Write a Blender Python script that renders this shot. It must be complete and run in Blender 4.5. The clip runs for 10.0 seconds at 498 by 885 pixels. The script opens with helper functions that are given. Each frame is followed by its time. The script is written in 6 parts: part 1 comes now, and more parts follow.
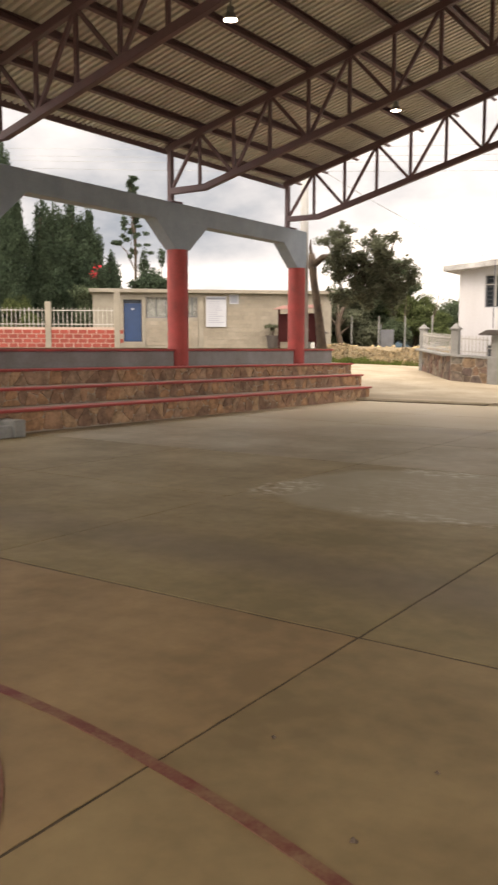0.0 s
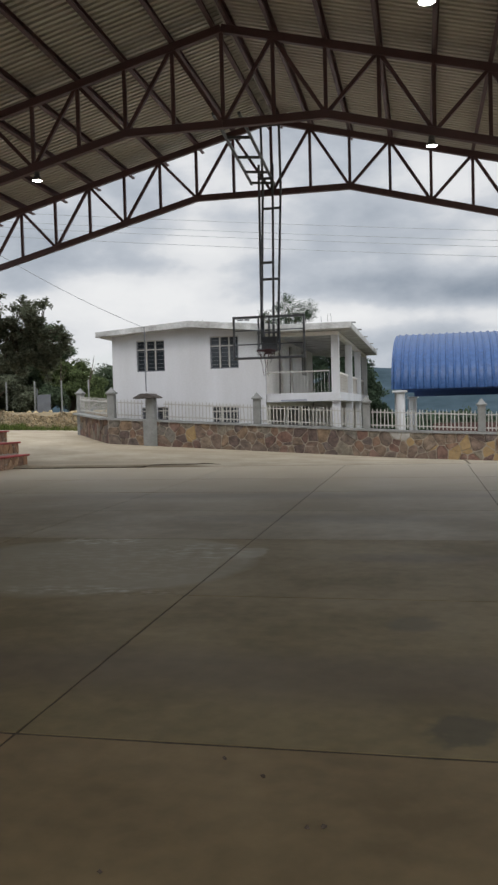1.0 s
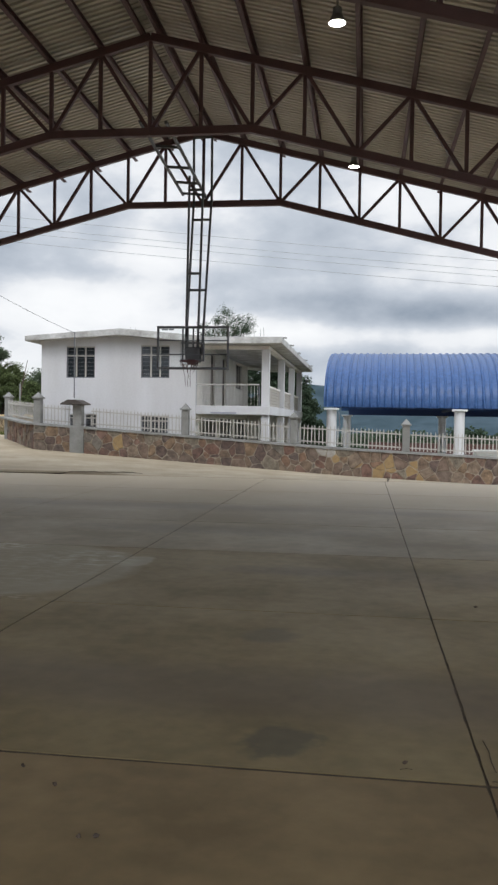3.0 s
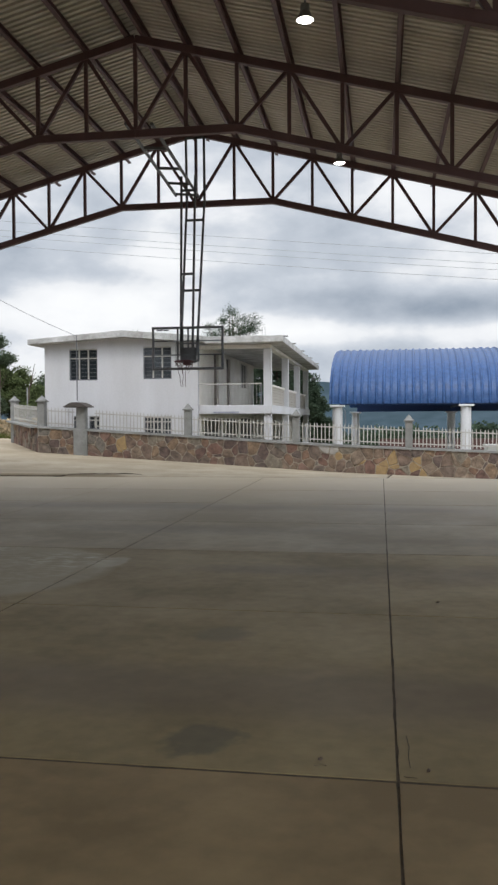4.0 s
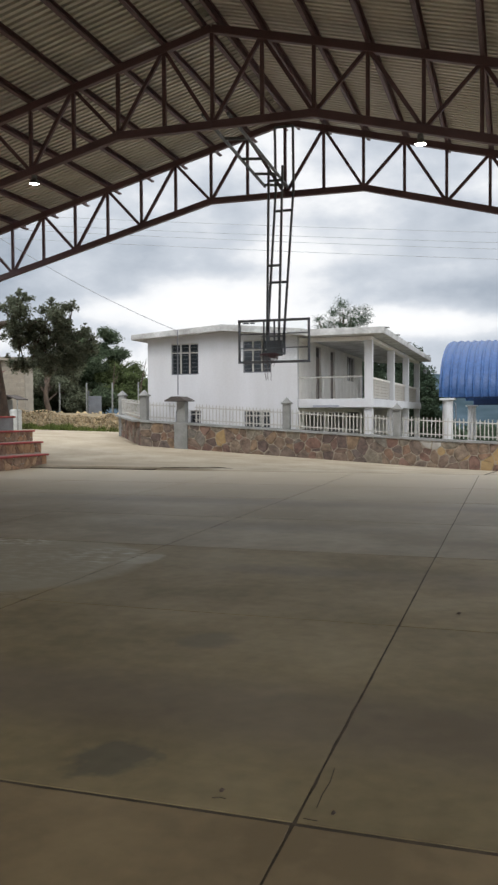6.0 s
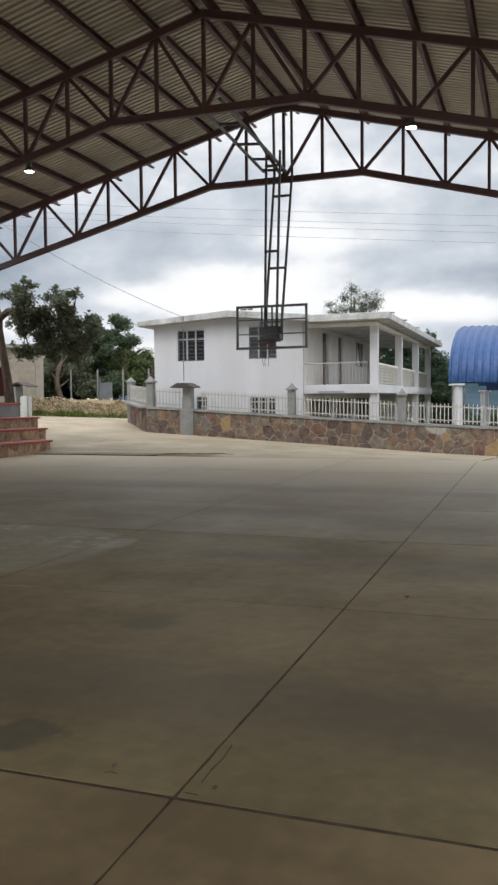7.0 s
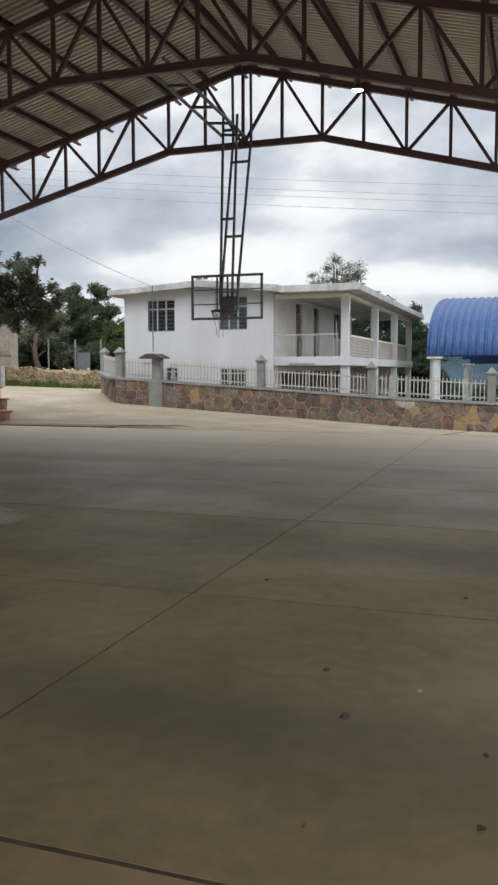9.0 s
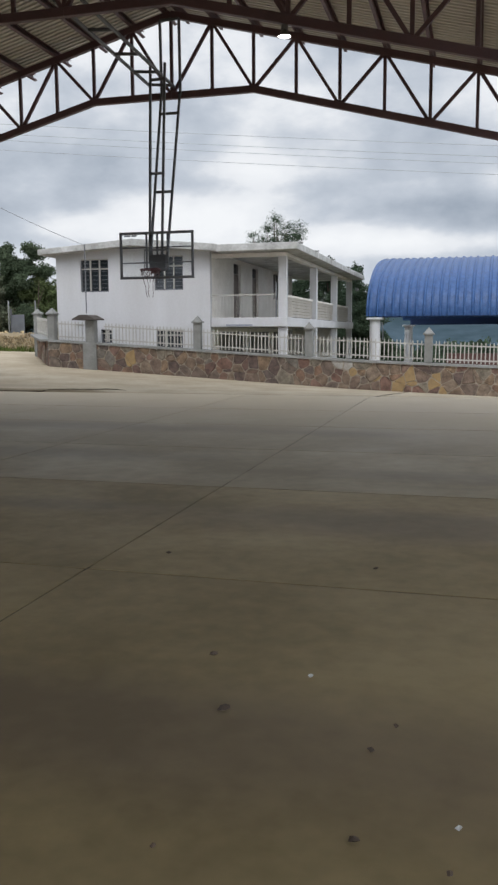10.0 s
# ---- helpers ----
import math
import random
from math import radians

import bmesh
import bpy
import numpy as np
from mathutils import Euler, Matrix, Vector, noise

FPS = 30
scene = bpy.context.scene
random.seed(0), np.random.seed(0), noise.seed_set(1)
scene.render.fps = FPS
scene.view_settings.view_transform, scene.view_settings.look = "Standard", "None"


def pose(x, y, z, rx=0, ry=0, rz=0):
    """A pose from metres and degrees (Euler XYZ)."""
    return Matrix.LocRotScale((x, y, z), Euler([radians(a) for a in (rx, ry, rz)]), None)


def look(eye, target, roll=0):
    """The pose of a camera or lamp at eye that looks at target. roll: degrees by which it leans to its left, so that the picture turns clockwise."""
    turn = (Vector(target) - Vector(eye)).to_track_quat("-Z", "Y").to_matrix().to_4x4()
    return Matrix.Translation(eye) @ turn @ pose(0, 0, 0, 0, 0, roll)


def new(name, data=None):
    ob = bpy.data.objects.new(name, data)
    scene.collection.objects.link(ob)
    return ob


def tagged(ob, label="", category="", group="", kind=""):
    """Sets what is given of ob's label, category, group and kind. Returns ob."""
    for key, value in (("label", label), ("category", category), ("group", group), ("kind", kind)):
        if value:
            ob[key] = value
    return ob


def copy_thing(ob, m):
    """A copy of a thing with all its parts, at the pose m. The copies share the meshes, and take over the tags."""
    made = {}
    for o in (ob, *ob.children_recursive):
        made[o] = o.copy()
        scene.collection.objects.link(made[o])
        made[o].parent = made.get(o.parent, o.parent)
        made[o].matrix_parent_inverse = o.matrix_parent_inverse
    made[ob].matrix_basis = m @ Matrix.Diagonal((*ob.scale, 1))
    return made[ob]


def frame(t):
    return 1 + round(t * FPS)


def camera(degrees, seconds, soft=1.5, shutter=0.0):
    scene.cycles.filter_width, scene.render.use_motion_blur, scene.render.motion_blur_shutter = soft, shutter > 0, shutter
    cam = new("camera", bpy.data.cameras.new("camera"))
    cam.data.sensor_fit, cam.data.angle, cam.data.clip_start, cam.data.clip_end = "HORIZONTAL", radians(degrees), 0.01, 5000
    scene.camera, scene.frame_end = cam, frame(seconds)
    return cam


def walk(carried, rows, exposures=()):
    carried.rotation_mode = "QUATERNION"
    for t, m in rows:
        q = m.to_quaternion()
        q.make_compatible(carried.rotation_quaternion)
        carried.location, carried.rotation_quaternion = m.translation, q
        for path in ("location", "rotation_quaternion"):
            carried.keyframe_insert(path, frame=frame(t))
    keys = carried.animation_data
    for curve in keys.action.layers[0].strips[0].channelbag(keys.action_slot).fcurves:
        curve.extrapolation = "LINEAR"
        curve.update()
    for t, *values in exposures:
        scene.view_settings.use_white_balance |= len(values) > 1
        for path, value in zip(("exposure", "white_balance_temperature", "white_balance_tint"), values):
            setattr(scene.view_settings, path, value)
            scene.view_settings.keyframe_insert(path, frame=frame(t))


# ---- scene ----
cam = camera(33.4, 10.0, soft=2.5, shutter=0.1)
PATH = [
    (0, (0.464, 0.174, 1.545), (-0.6721, 1.8043, 1.3197), 0.11),
    (0.5, (0.537, 0.149, 1.617), (-0.1238, 2.0312, 1.4749), -0.25),
    (1, (0.517, 0.269, 1.614), (0.1072, 2.2248, 1.5289), -1.52),
    (1.5, (0.578, 0.269, 1.608), (0.2682, 2.2445, 1.5662), -1.15),
    (2, (0.669, 0.247, 1.570), (0.4231, 2.2315, 1.5623), -0.78),
    (2.5, (0.881, 0.367, 1.560), (0.6216, 2.3496, 1.5056), -0.11),
    (3, (1.082, 0.408, 1.563), (0.8072, 2.3882, 1.5094), 0.88),
    (4.5, (1.822, 0.597, 1.565), (1.4977, 2.5700, 1.5083), -0.79),
    (5, (2.047, 0.777, 1.548), (1.7723, 2.7577, 1.5001), 0.36),
    (5.5, (2.237, 0.923, 1.539), (1.8526, 2.8839, 1.4527), 0.67),
    (5.7, (2.321, 1.024, 1.570), (1.8201, 2.9584, 1.4863), -0.12),
    (6.8, (2.818, 1.065, 1.543), (2.1437, 2.9473, 1.4892), -0.37),
    (7, (2.973, 1.148, 1.557), (2.3217, 3.0364, 1.4546), -0.56),
    (7.5, (3.257, 1.284, 1.548), (2.6042, 3.1681, 1.3918), -1.61),
    (8, (3.458, 1.410, 1.574), (2.8378, 3.3098, 1.4877), -0.59),
    (8.5, (3.644, 1.606, 1.571), (3.0391, 3.5104, 1.4838), 1.05),
    (9, (3.883, 1.813, 1.557), (3.2376, 3.6979, 1.3865), -0.07),
    (9.5, (4.112, 1.985, 1.538), (3.6208, 3.9129, 1.3353), -0.50),
    (10, (4.067, 2.296, 1.525), (3.5463, 4.2099, 1.2647), -0.30),
]
EXPOSURES = [(0, 0.84, 8000, 17), (0.3, 0.6, 7600, 15), (0.6, 0.2, 6950, 12), (0.9, -0.12, 6450, 10), (1.4, -0.34, 6300, 10), (1.8, -0.2, 6300, 10), (2.3, -0.04, 6300, 10), (3, 0.02, 6300, 10), (4.5, 0.06, 6350, 10), (6.8, 0.16, 6400, 10), (7.4, 0.08, 6400, 10), (8.8, 0.08, 6350, 10), (9.6, -0.04, 6300, 10), (10, -0.05, 6250, 10)]
walk(cam, [(t, look(eye, target, roll)) for t, eye, target, roll in PATH], EXPOSURES)


# ---- world, sun, light ----
world = bpy.data.worlds.new("overcast_sky")
scene.world = world
world.use_nodes = True
wt = world.node_tree
wn, wl = wt.nodes, wt.links
wn.clear()


SUN_ELEV, SUN_ROT = 55.0, 170.0
sky = wn.new("ShaderNodeTexSky")
sky.sky_type, sky.sun_disc, sky.sun_elevation, sky.sun_rotation = "NISHITA", False, radians(SUN_ELEV), radians(SUN_ROT)
sky_gain = wn.new("ShaderNodeVectorMath")
sky_gain.operation = "SCALE"
sky_gain.inputs["Scale"].default_value = 0.11
coord = wn.new("ShaderNodeTexCoord")
# cloud banks lie flat towards the horizon
flat = wn.new("ShaderNodeMapping")
flat.inputs["Scale"].default_value = (1.0, 1.0, 1.9)
flat.inputs["Location"].default_value = (2.4, 0.7, 1.9)
big = wn.new("ShaderNodeTexNoise")
big.inputs["Scale"].default_value = 5.2
big.inputs["Detail"].default_value = 10.0
big.inputs["Roughness"].default_value = 0.54
big.inputs["Distortion"].default_value = 0.0
wl.new(coord.outputs["Generated"], flat.inputs["Vector"])
wl.new(flat.outputs[0], big.inputs["Vector"])
density = big.outputs["Fac"]
# the banks that hang over the house and the shed: slope x/y, slope z/y, width, height, thinner (+) or thicker (-)
for bx, bz, bw, bh, amount in ((0.06, 0.131, 0.26, 0.020, -0.14), (-0.11, 0.149, 0.11, 0.018, -0.12), (0.02, 0.102, 0.24, 0.014, 0.17), (-0.15, 0.115, 0.10, 0.013, 0.12), (-0.40, 0.145, 0.12, 0.028, 0.14),
                               (-0.51, 0.166, 0.055, 0.020, -0.09), (-0.52, 0.138, 0.10, 0.016, 0.12), (-0.57, 0.20, 0.06, 0.03, 0.10), (-0.24, 0.172, 0.10, 0.014, -0.09), (-0.27, 0.193, 0.07, 0.013, 0.09),
                               (0.10, 0.172, 0.30, 0.025, 0.09), (-0.18, 0.238, 0.26, 0.03, -0.06), (-0.35, 0.182, 0.06, 0.025, -0.07), (-0.70, 0.108, 0.13, 0.018, 0.12), (-0.78, 0.185, 0.13, 0.05, -0.15), (-1.05, 0.27, 0.32, 0.35, -0.18),
                               (-0.40, 0.29, 0.10, 0.035, -0.16), (-0.36, 0.235, 0.06, 0.02, -0.10), (-0.86, 0.165, 0.14, 0.025, -0.10), (-0.96, 0.112, 0.13, 0.020, 0.16)):
    centre = Vector((bx, 1.0, bz)).normalized()
    off = wn.new("ShaderNodeVectorMath")
    off.operation = "SUBTRACT"
    off.inputs[1].default_value = centre
    wl.new(coord.outputs["Generated"], off.inputs[0])
    rel = wn.new("ShaderNodeVectorMath")
    rel.operation = "MULTIPLY"
    rel.inputs[1].default_value = (1 / bw, 1 / bw, 1 / bh)
    wl.new(off.outputs[0], rel.inputs[0])
    far = wn.new("ShaderNodeVectorMath")
    far.operation = "LENGTH"
    wl.new(rel.outputs[0], far.inputs[0])
    fade = wn.new("ShaderNodeMapRange")
    fade.interpolation_type = "SMOOTHSTEP"
    fade.inputs["From Min"].default_value, fade.inputs["From Max"].default_value = 0.0, 1.5
    fade.inputs["To Min"].default_value, fade.inputs["To Max"].default_value = amount, 0.0
    wl.new(far.outputs["Value"], fade.inputs["Value"])
    summed = wn.new("ShaderNodeMath")
    summed.operation = "ADD"
    wl.new(density, summed.inputs[0])
    wl.new(fade.outputs[0], summed.inputs[1])
    density = summed.outputs[0]
shape = wn.new("ShaderNodeValToRGB")
shape.color_ramp.elements[0].position = 0.12
shape.color_ramp.elements[0].color = (0.25, 0.31, 0.39, 1)
shape.color_ramp.elements[1].position = 0.72
shape.color_ramp.elements[1].color = (1.08, 1.08, 1.07, 1)
mid = shape.color_ramp.elements.new(0.43)
mid.color = (0.64, 0.685, 0.745, 1)
grey = shape.color_ramp.elements.new(0.50)
grey.color = (0.78, 0.81, 0.85, 1)
light = shape.color_ramp.elements.new(0.57)
light.color = (0.96, 0.97, 0.98, 1)
gap = wn.new("ShaderNodeTexNoise")
gap.inputs["Scale"].default_value = 2.6
gap.inputs["Detail"].default_value = 5.0
gap_ramp = wn.new("ShaderNodeValToRGB")
gap_ramp.color_ramp.elements[0].position = 0.66
gap_ramp.color_ramp.elements[1].position = 0.80
cover = wn.new("ShaderNodeMix")
cover.data_type = "RGBA"
back = wn.new("ShaderNodeBackground")
back.inputs["Strength"].default_value = 1.0
wout = wn.new("ShaderNodeOutputWorld")
wl.new(flat.outputs[0], gap.inputs["Vector"])
wl.new(density, shape.inputs[0])
wl.new(gap.outputs["Fac"], gap_ramp.inputs[0])
wl.new(sky.outputs[0], sky_gain.inputs[0])
wl.new(gap_ramp.outputs["Color"], cover.inputs[0])
wl.new(shape.outputs["Color"], cover.inputs[6])
wl.new(sky_gain.outputs[0], cover.inputs[7])
# unseen sky round the hidden sun is brightened to light the hall
near_sun = wn.new("ShaderNodeVectorMath")
near_sun.operation = "DOT_PRODUCT"
near_sun.inputs[1].default_value = (math.sin(radians(SUN_ROT)) * math.cos(radians(SUN_ELEV)), math.cos(radians(SUN_ROT)) * math.cos(radians(SUN_ELEV)), math.sin(radians(SUN_ELEV)))
wl.new(coord.outputs["Generated"], near_sun.inputs[0])
veil = wn.new("ShaderNodeMapRange")
veil.inputs["From Min"].default_value, veil.inputs["From Max"].default_value = -0.25, 1.0
veil.inputs["To Min"].default_value, veil.inputs["To Max"].default_value = 0.89, 2.8
wl.new(near_sun.outputs["Value"], veil.inputs["Value"])
lit_cloud = wn.new("ShaderNodeVectorMath")
lit_cloud.operation = "SCALE"
wl.new(cover.outputs[2], lit_cloud.inputs[0])
wl.new(veil.outputs[0], lit_cloud.inputs["Scale"])
wl.new(lit_cloud.outputs[0], back.inputs["Color"])
wl.new(back.outputs[0], wout.inputs["Surface"])

sun = new("sun", bpy.data.lights.new("sun", "SUN"))
sun.data.energy, sun.data.angle, sun.data.color = 0.9, radians(14), (1.0, 0.95, 0.88)
sun.matrix_world = pose(0, 0, 30, 90 - SUN_ELEV, 0, 180 - SUN_ROT)


# ---- materials ----
def material(name, base, rough=0.7, metal=0.0, spec=0.5):
    m = bpy.data.materials.new(name)
    m.use_nodes = True
    b = m.node_tree.nodes["Principled BSDF"]
    b.inputs["Base Color"].default_value = (*base, 1)
    b.inputs["Roughness"].default_value = rough
    b.inputs["Metallic"].default_value = metal
    b.inputs["Specular IOR Level"].default_value = spec
    return m


def worn(name, base, second, rough=0.75, metal=0.0, scale=1.2, fine=22.0, mixing=0.5, bump=0.15, dist=0.01, random_tone=0.0,
         streak=False, spec=0.4, rough_var=0.12, marks=None, edge_sheen=None):
    """A surface of two tones: large blotches, fine grain, relief; random_tone varies it from piece to piece."""
    m = material(name, base, rough, metal, spec)
    nt = m.node_tree
    n, l = nt.nodes, nt.links
    b = n["Principled BSDF"]
    geo = n.new("ShaderNodeNewGeometry")
    mp = n.new("ShaderNodeMapping")
    mp.inputs["Scale"].default_value = (1, 1, 0.18) if streak else (1, 1, 1)
    l.new(geo.outputs["Position"], mp.inputs["Vector"])
    n1 = n.new("ShaderNodeTexNoise")
    n1.inputs["Scale"].default_value, n1.inputs["Detail"].default_value, n1.inputs["Roughness"].default_value = scale, 6, 0.62
    n2 = n.new("ShaderNodeTexNoise")
    n2.inputs["Scale"].default_value, n2.inputs["Detail"].default_value = fine, 4
    l.new(mp.outputs[0], n1.inputs["Vector"])
    l.new(geo.outputs["Position"], n2.inputs["Vector"])
    add = n.new("ShaderNodeMath")
    add.operation = "MULTIPLY_ADD"
    add.inputs[1].default_value = 0.35
    l.new(n2.outputs["Fac"], add.inputs[0])
    l.new(n1.outputs["Fac"], add.inputs[2])
    ramp = n.new("ShaderNodeMapRange")
    ramp.inputs["From Min"].default_value, ramp.inputs["From Max"].default_value = 0.48, 0.88
    ramp.inputs["To Max"].default_value = mixing * 2
    l.new(add.outputs[0], ramp.inputs["Value"])
    mix = n.new("ShaderNodeMix")
    mix.data_type = "RGBA"
    mix.inputs[6].default_value, mix.inputs[7].default_value = (*base, 1), (*second, 1)
    l.new(ramp.outputs[0], mix.inputs[0])
    colour = mix.outputs[2]
    if random_tone:
        info = n.new("ShaderNodeObjectInfo")
        tone = n.new("ShaderNodeMapRange")
        tone.inputs["To Min"].default_value, tone.inputs["To Max"].default_value = 1 - random_tone, 1 + random_tone
        l.new(info.outputs["Random"], tone.inputs["Value"])
        hsv = n.new("ShaderNodeHueSaturation")
        l.new(tone.outputs[0], hsv.inputs["Value"])
        l.new(colour, hsv.inputs["Color"])
        colour = hsv.outputs["Color"]
    if edge_sheen:
        # the sky's sheen painted in: paler and paler from y0 to y1, unevenly
        y0, y1, tint, most = edge_sheen
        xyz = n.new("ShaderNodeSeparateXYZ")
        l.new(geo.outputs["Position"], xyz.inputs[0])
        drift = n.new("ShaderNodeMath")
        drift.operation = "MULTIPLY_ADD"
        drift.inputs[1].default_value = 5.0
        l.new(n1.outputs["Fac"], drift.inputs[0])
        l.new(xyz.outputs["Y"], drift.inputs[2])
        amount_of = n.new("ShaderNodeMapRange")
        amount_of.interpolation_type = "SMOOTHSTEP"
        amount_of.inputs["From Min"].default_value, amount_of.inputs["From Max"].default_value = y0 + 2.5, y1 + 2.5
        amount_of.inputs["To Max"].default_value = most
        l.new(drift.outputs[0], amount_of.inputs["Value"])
        tinted = n.new("ShaderNodeMix")
        tinted.data_type = "RGBA"
        tinted.inputs[7].default_value = (*tint, 1)
        l.new(amount_of.outputs[0], tinted.inputs[0])
        l.new(colour, tinted.inputs[6])
        colour = tinted.outputs[2]
    if marks:
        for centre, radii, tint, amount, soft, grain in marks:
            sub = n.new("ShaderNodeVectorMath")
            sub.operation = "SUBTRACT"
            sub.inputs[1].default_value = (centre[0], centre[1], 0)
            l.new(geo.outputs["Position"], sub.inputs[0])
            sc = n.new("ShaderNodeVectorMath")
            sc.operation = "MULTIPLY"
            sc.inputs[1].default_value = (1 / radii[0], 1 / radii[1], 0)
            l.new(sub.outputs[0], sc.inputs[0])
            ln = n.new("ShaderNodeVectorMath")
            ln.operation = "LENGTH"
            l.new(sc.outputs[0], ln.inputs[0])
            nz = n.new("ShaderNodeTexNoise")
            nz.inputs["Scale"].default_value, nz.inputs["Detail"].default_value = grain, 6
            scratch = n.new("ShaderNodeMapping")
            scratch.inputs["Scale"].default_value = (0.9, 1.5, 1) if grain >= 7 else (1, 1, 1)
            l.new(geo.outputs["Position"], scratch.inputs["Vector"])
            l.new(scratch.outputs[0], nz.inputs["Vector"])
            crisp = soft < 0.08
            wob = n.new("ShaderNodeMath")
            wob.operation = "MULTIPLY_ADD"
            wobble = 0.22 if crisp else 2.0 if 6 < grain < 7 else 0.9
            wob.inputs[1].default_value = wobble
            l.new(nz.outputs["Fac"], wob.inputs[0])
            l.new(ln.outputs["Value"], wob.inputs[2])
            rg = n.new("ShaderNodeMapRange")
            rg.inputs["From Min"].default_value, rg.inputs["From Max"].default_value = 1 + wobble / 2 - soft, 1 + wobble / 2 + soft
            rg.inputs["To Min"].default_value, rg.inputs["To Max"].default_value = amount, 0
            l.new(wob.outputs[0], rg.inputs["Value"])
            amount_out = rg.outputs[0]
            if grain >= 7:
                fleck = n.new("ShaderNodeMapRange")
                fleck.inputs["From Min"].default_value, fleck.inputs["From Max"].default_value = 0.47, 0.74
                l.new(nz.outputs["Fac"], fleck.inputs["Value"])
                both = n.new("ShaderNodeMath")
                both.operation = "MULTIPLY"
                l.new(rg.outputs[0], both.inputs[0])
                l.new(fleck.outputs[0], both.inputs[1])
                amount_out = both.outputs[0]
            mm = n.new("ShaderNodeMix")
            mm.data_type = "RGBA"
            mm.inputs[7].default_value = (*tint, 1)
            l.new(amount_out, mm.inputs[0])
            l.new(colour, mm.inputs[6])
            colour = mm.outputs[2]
    l.new(colour, b.inputs["Base Color"])
    rr = n.new("ShaderNodeMapRange")
    rr.inputs["To Min"].default_value, rr.inputs["To Max"].default_value = max(rough - rough_var, 0.05), min(rough + rough_var, 1)
    l.new(n1.outputs["Fac"], rr.inputs["Value"])
    l.new(rr.outputs[0], b.inputs["Roughness"])
    if bump:
        bp = n.new("ShaderNodeBump")
        bp.inputs["Strength"].default_value, bp.inputs["Distance"].default_value = bump, dist
        l.new(add.outputs[0], bp.inputs["Height"])
        l.new(bp.outputs[0], b.inputs["Normal"])
    return m


def stone_palette(name, tones, rough=0.85, dark=0.17):
    """Rough stone whose tone is picked piece by piece from the palette."""
    m = worn(name, (0.60, 0.60, 0.60), (dark, dark, dark), rough, scale=5.0, fine=24, mixing=0.6, bump=0.6, dist=0.025)
    n, l = m.node_tree.nodes, m.node_tree.links
    b = n["Principled BSDF"]
    src = b.inputs["Base Color"].links[0].from_socket
    info = n.new("ShaderNodeObjectInfo")
    ramp = n.new("ShaderNodeValToRGB")
    ramp.color_ramp.interpolation = "CONSTANT"
    while len(ramp.color_ramp.elements) < len(tones):
        ramp.color_ramp.elements.new(0.5)
    for i, tone in enumerate(tones):
        ramp.color_ramp.elements[i].position = i / len(tones)
        ramp.color_ramp.elements[i].color = (*tone, 1)
    l.new(info.outputs["Random"], ramp.inputs[0])
    mul = n.new("ShaderNodeMix")
    mul.data_type, mul.blend_type = "RGBA", "MULTIPLY"
    mul.inputs[0].default_value = 1
    l.new(ramp.outputs[0], mul.inputs[6])
    gain = n.new("ShaderNodeVectorMath")
    gain.operation = "SCALE"
    gain.inputs["Scale"].default_value = 2.2
    l.new(src, gain.inputs[0])
    l.new(gain.outputs[0], mul.inputs[7])
    l.new(mul.outputs[2], b.inputs["Base Color"])
    return m


def leafy(name, base, second):
    m = worn(name, base, second, 0.8, scale=0.8, fine=6, mixing=0.5, bump=0, spec=0.15)
    n, l = m.node_tree.nodes, m.node_tree.links
    b = n["Principled BSDF"]
    src = b.inputs["Base Color"].links[0].from_socket
    geo = n.new("ShaderNodeNewGeometry")
    tone = n.new("ShaderNodeMapRange")
    tone.inputs["To Min"].default_value, tone.inputs["To Max"].default_value = 0.55, 1.5
    l.new(geo.outputs["Random Per Island"], tone.inputs["Value"])
    hsv = n.new("ShaderNodeHueSaturation")
    l.new(src, hsv.inputs["Color"])
    l.new(tone.outputs[0], hsv.inputs["Value"])
    l.new(hsv.outputs[0], b.inputs["Base Color"])
    # thin leaves let light through
    through_leaf = n.new("ShaderNodeBsdfTranslucent")
    l.new(hsv.outputs[0], through_leaf.inputs["Color"])
    blend = n.new("ShaderNodeMixShader")
    blend.inputs[0].default_value = 0.42
    l.new(b.outputs[0], blend.inputs[1])
    l.new(through_leaf.outputs[0], blend.inputs[2])
    l.new(blend.outputs[0], n["Material Output"].inputs["Surface"])
    return m


PATCH = [((-2.95, 8.6), (1.72, 1.62), (0.31, 0.275, 0.20), 0.68, 0.05, 1.6), ((-2.6, 8.7), (1.5, 1.3), (0.58, 0.54, 0.45), 0.25, 0.2, 7.2), ((-4.45, 7.95), (0.35, 0.6), (0.66, 0.60, 0.50), 0.9, 0.2, 8.0),
         ((-3.4, 10.0), (0.55, 0.35), (0.66, 0.61, 0.52), 0.95, 0.2, 9.0), ((-2.5, 7.25), (0.9, 0.22), (0.60, 0.55, 0.46), 0.6, 0.25, 7.5), ((-1.9, 9.3), (0.6, 0.6), (0.58, 0.54, 0.46), 0.6, 0.2, 7.0), ((-1.35, 9.2), (0.16, 0.34), (0.42, 0.38, 0.30), 0.45, 0.12, 5.0)]
# BANDS: soft strips of darker colour across the slabs near y 5.15 and 8.9
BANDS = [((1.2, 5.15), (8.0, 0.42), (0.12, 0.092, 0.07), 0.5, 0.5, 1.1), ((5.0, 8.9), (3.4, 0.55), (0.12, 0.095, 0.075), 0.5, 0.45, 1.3)]
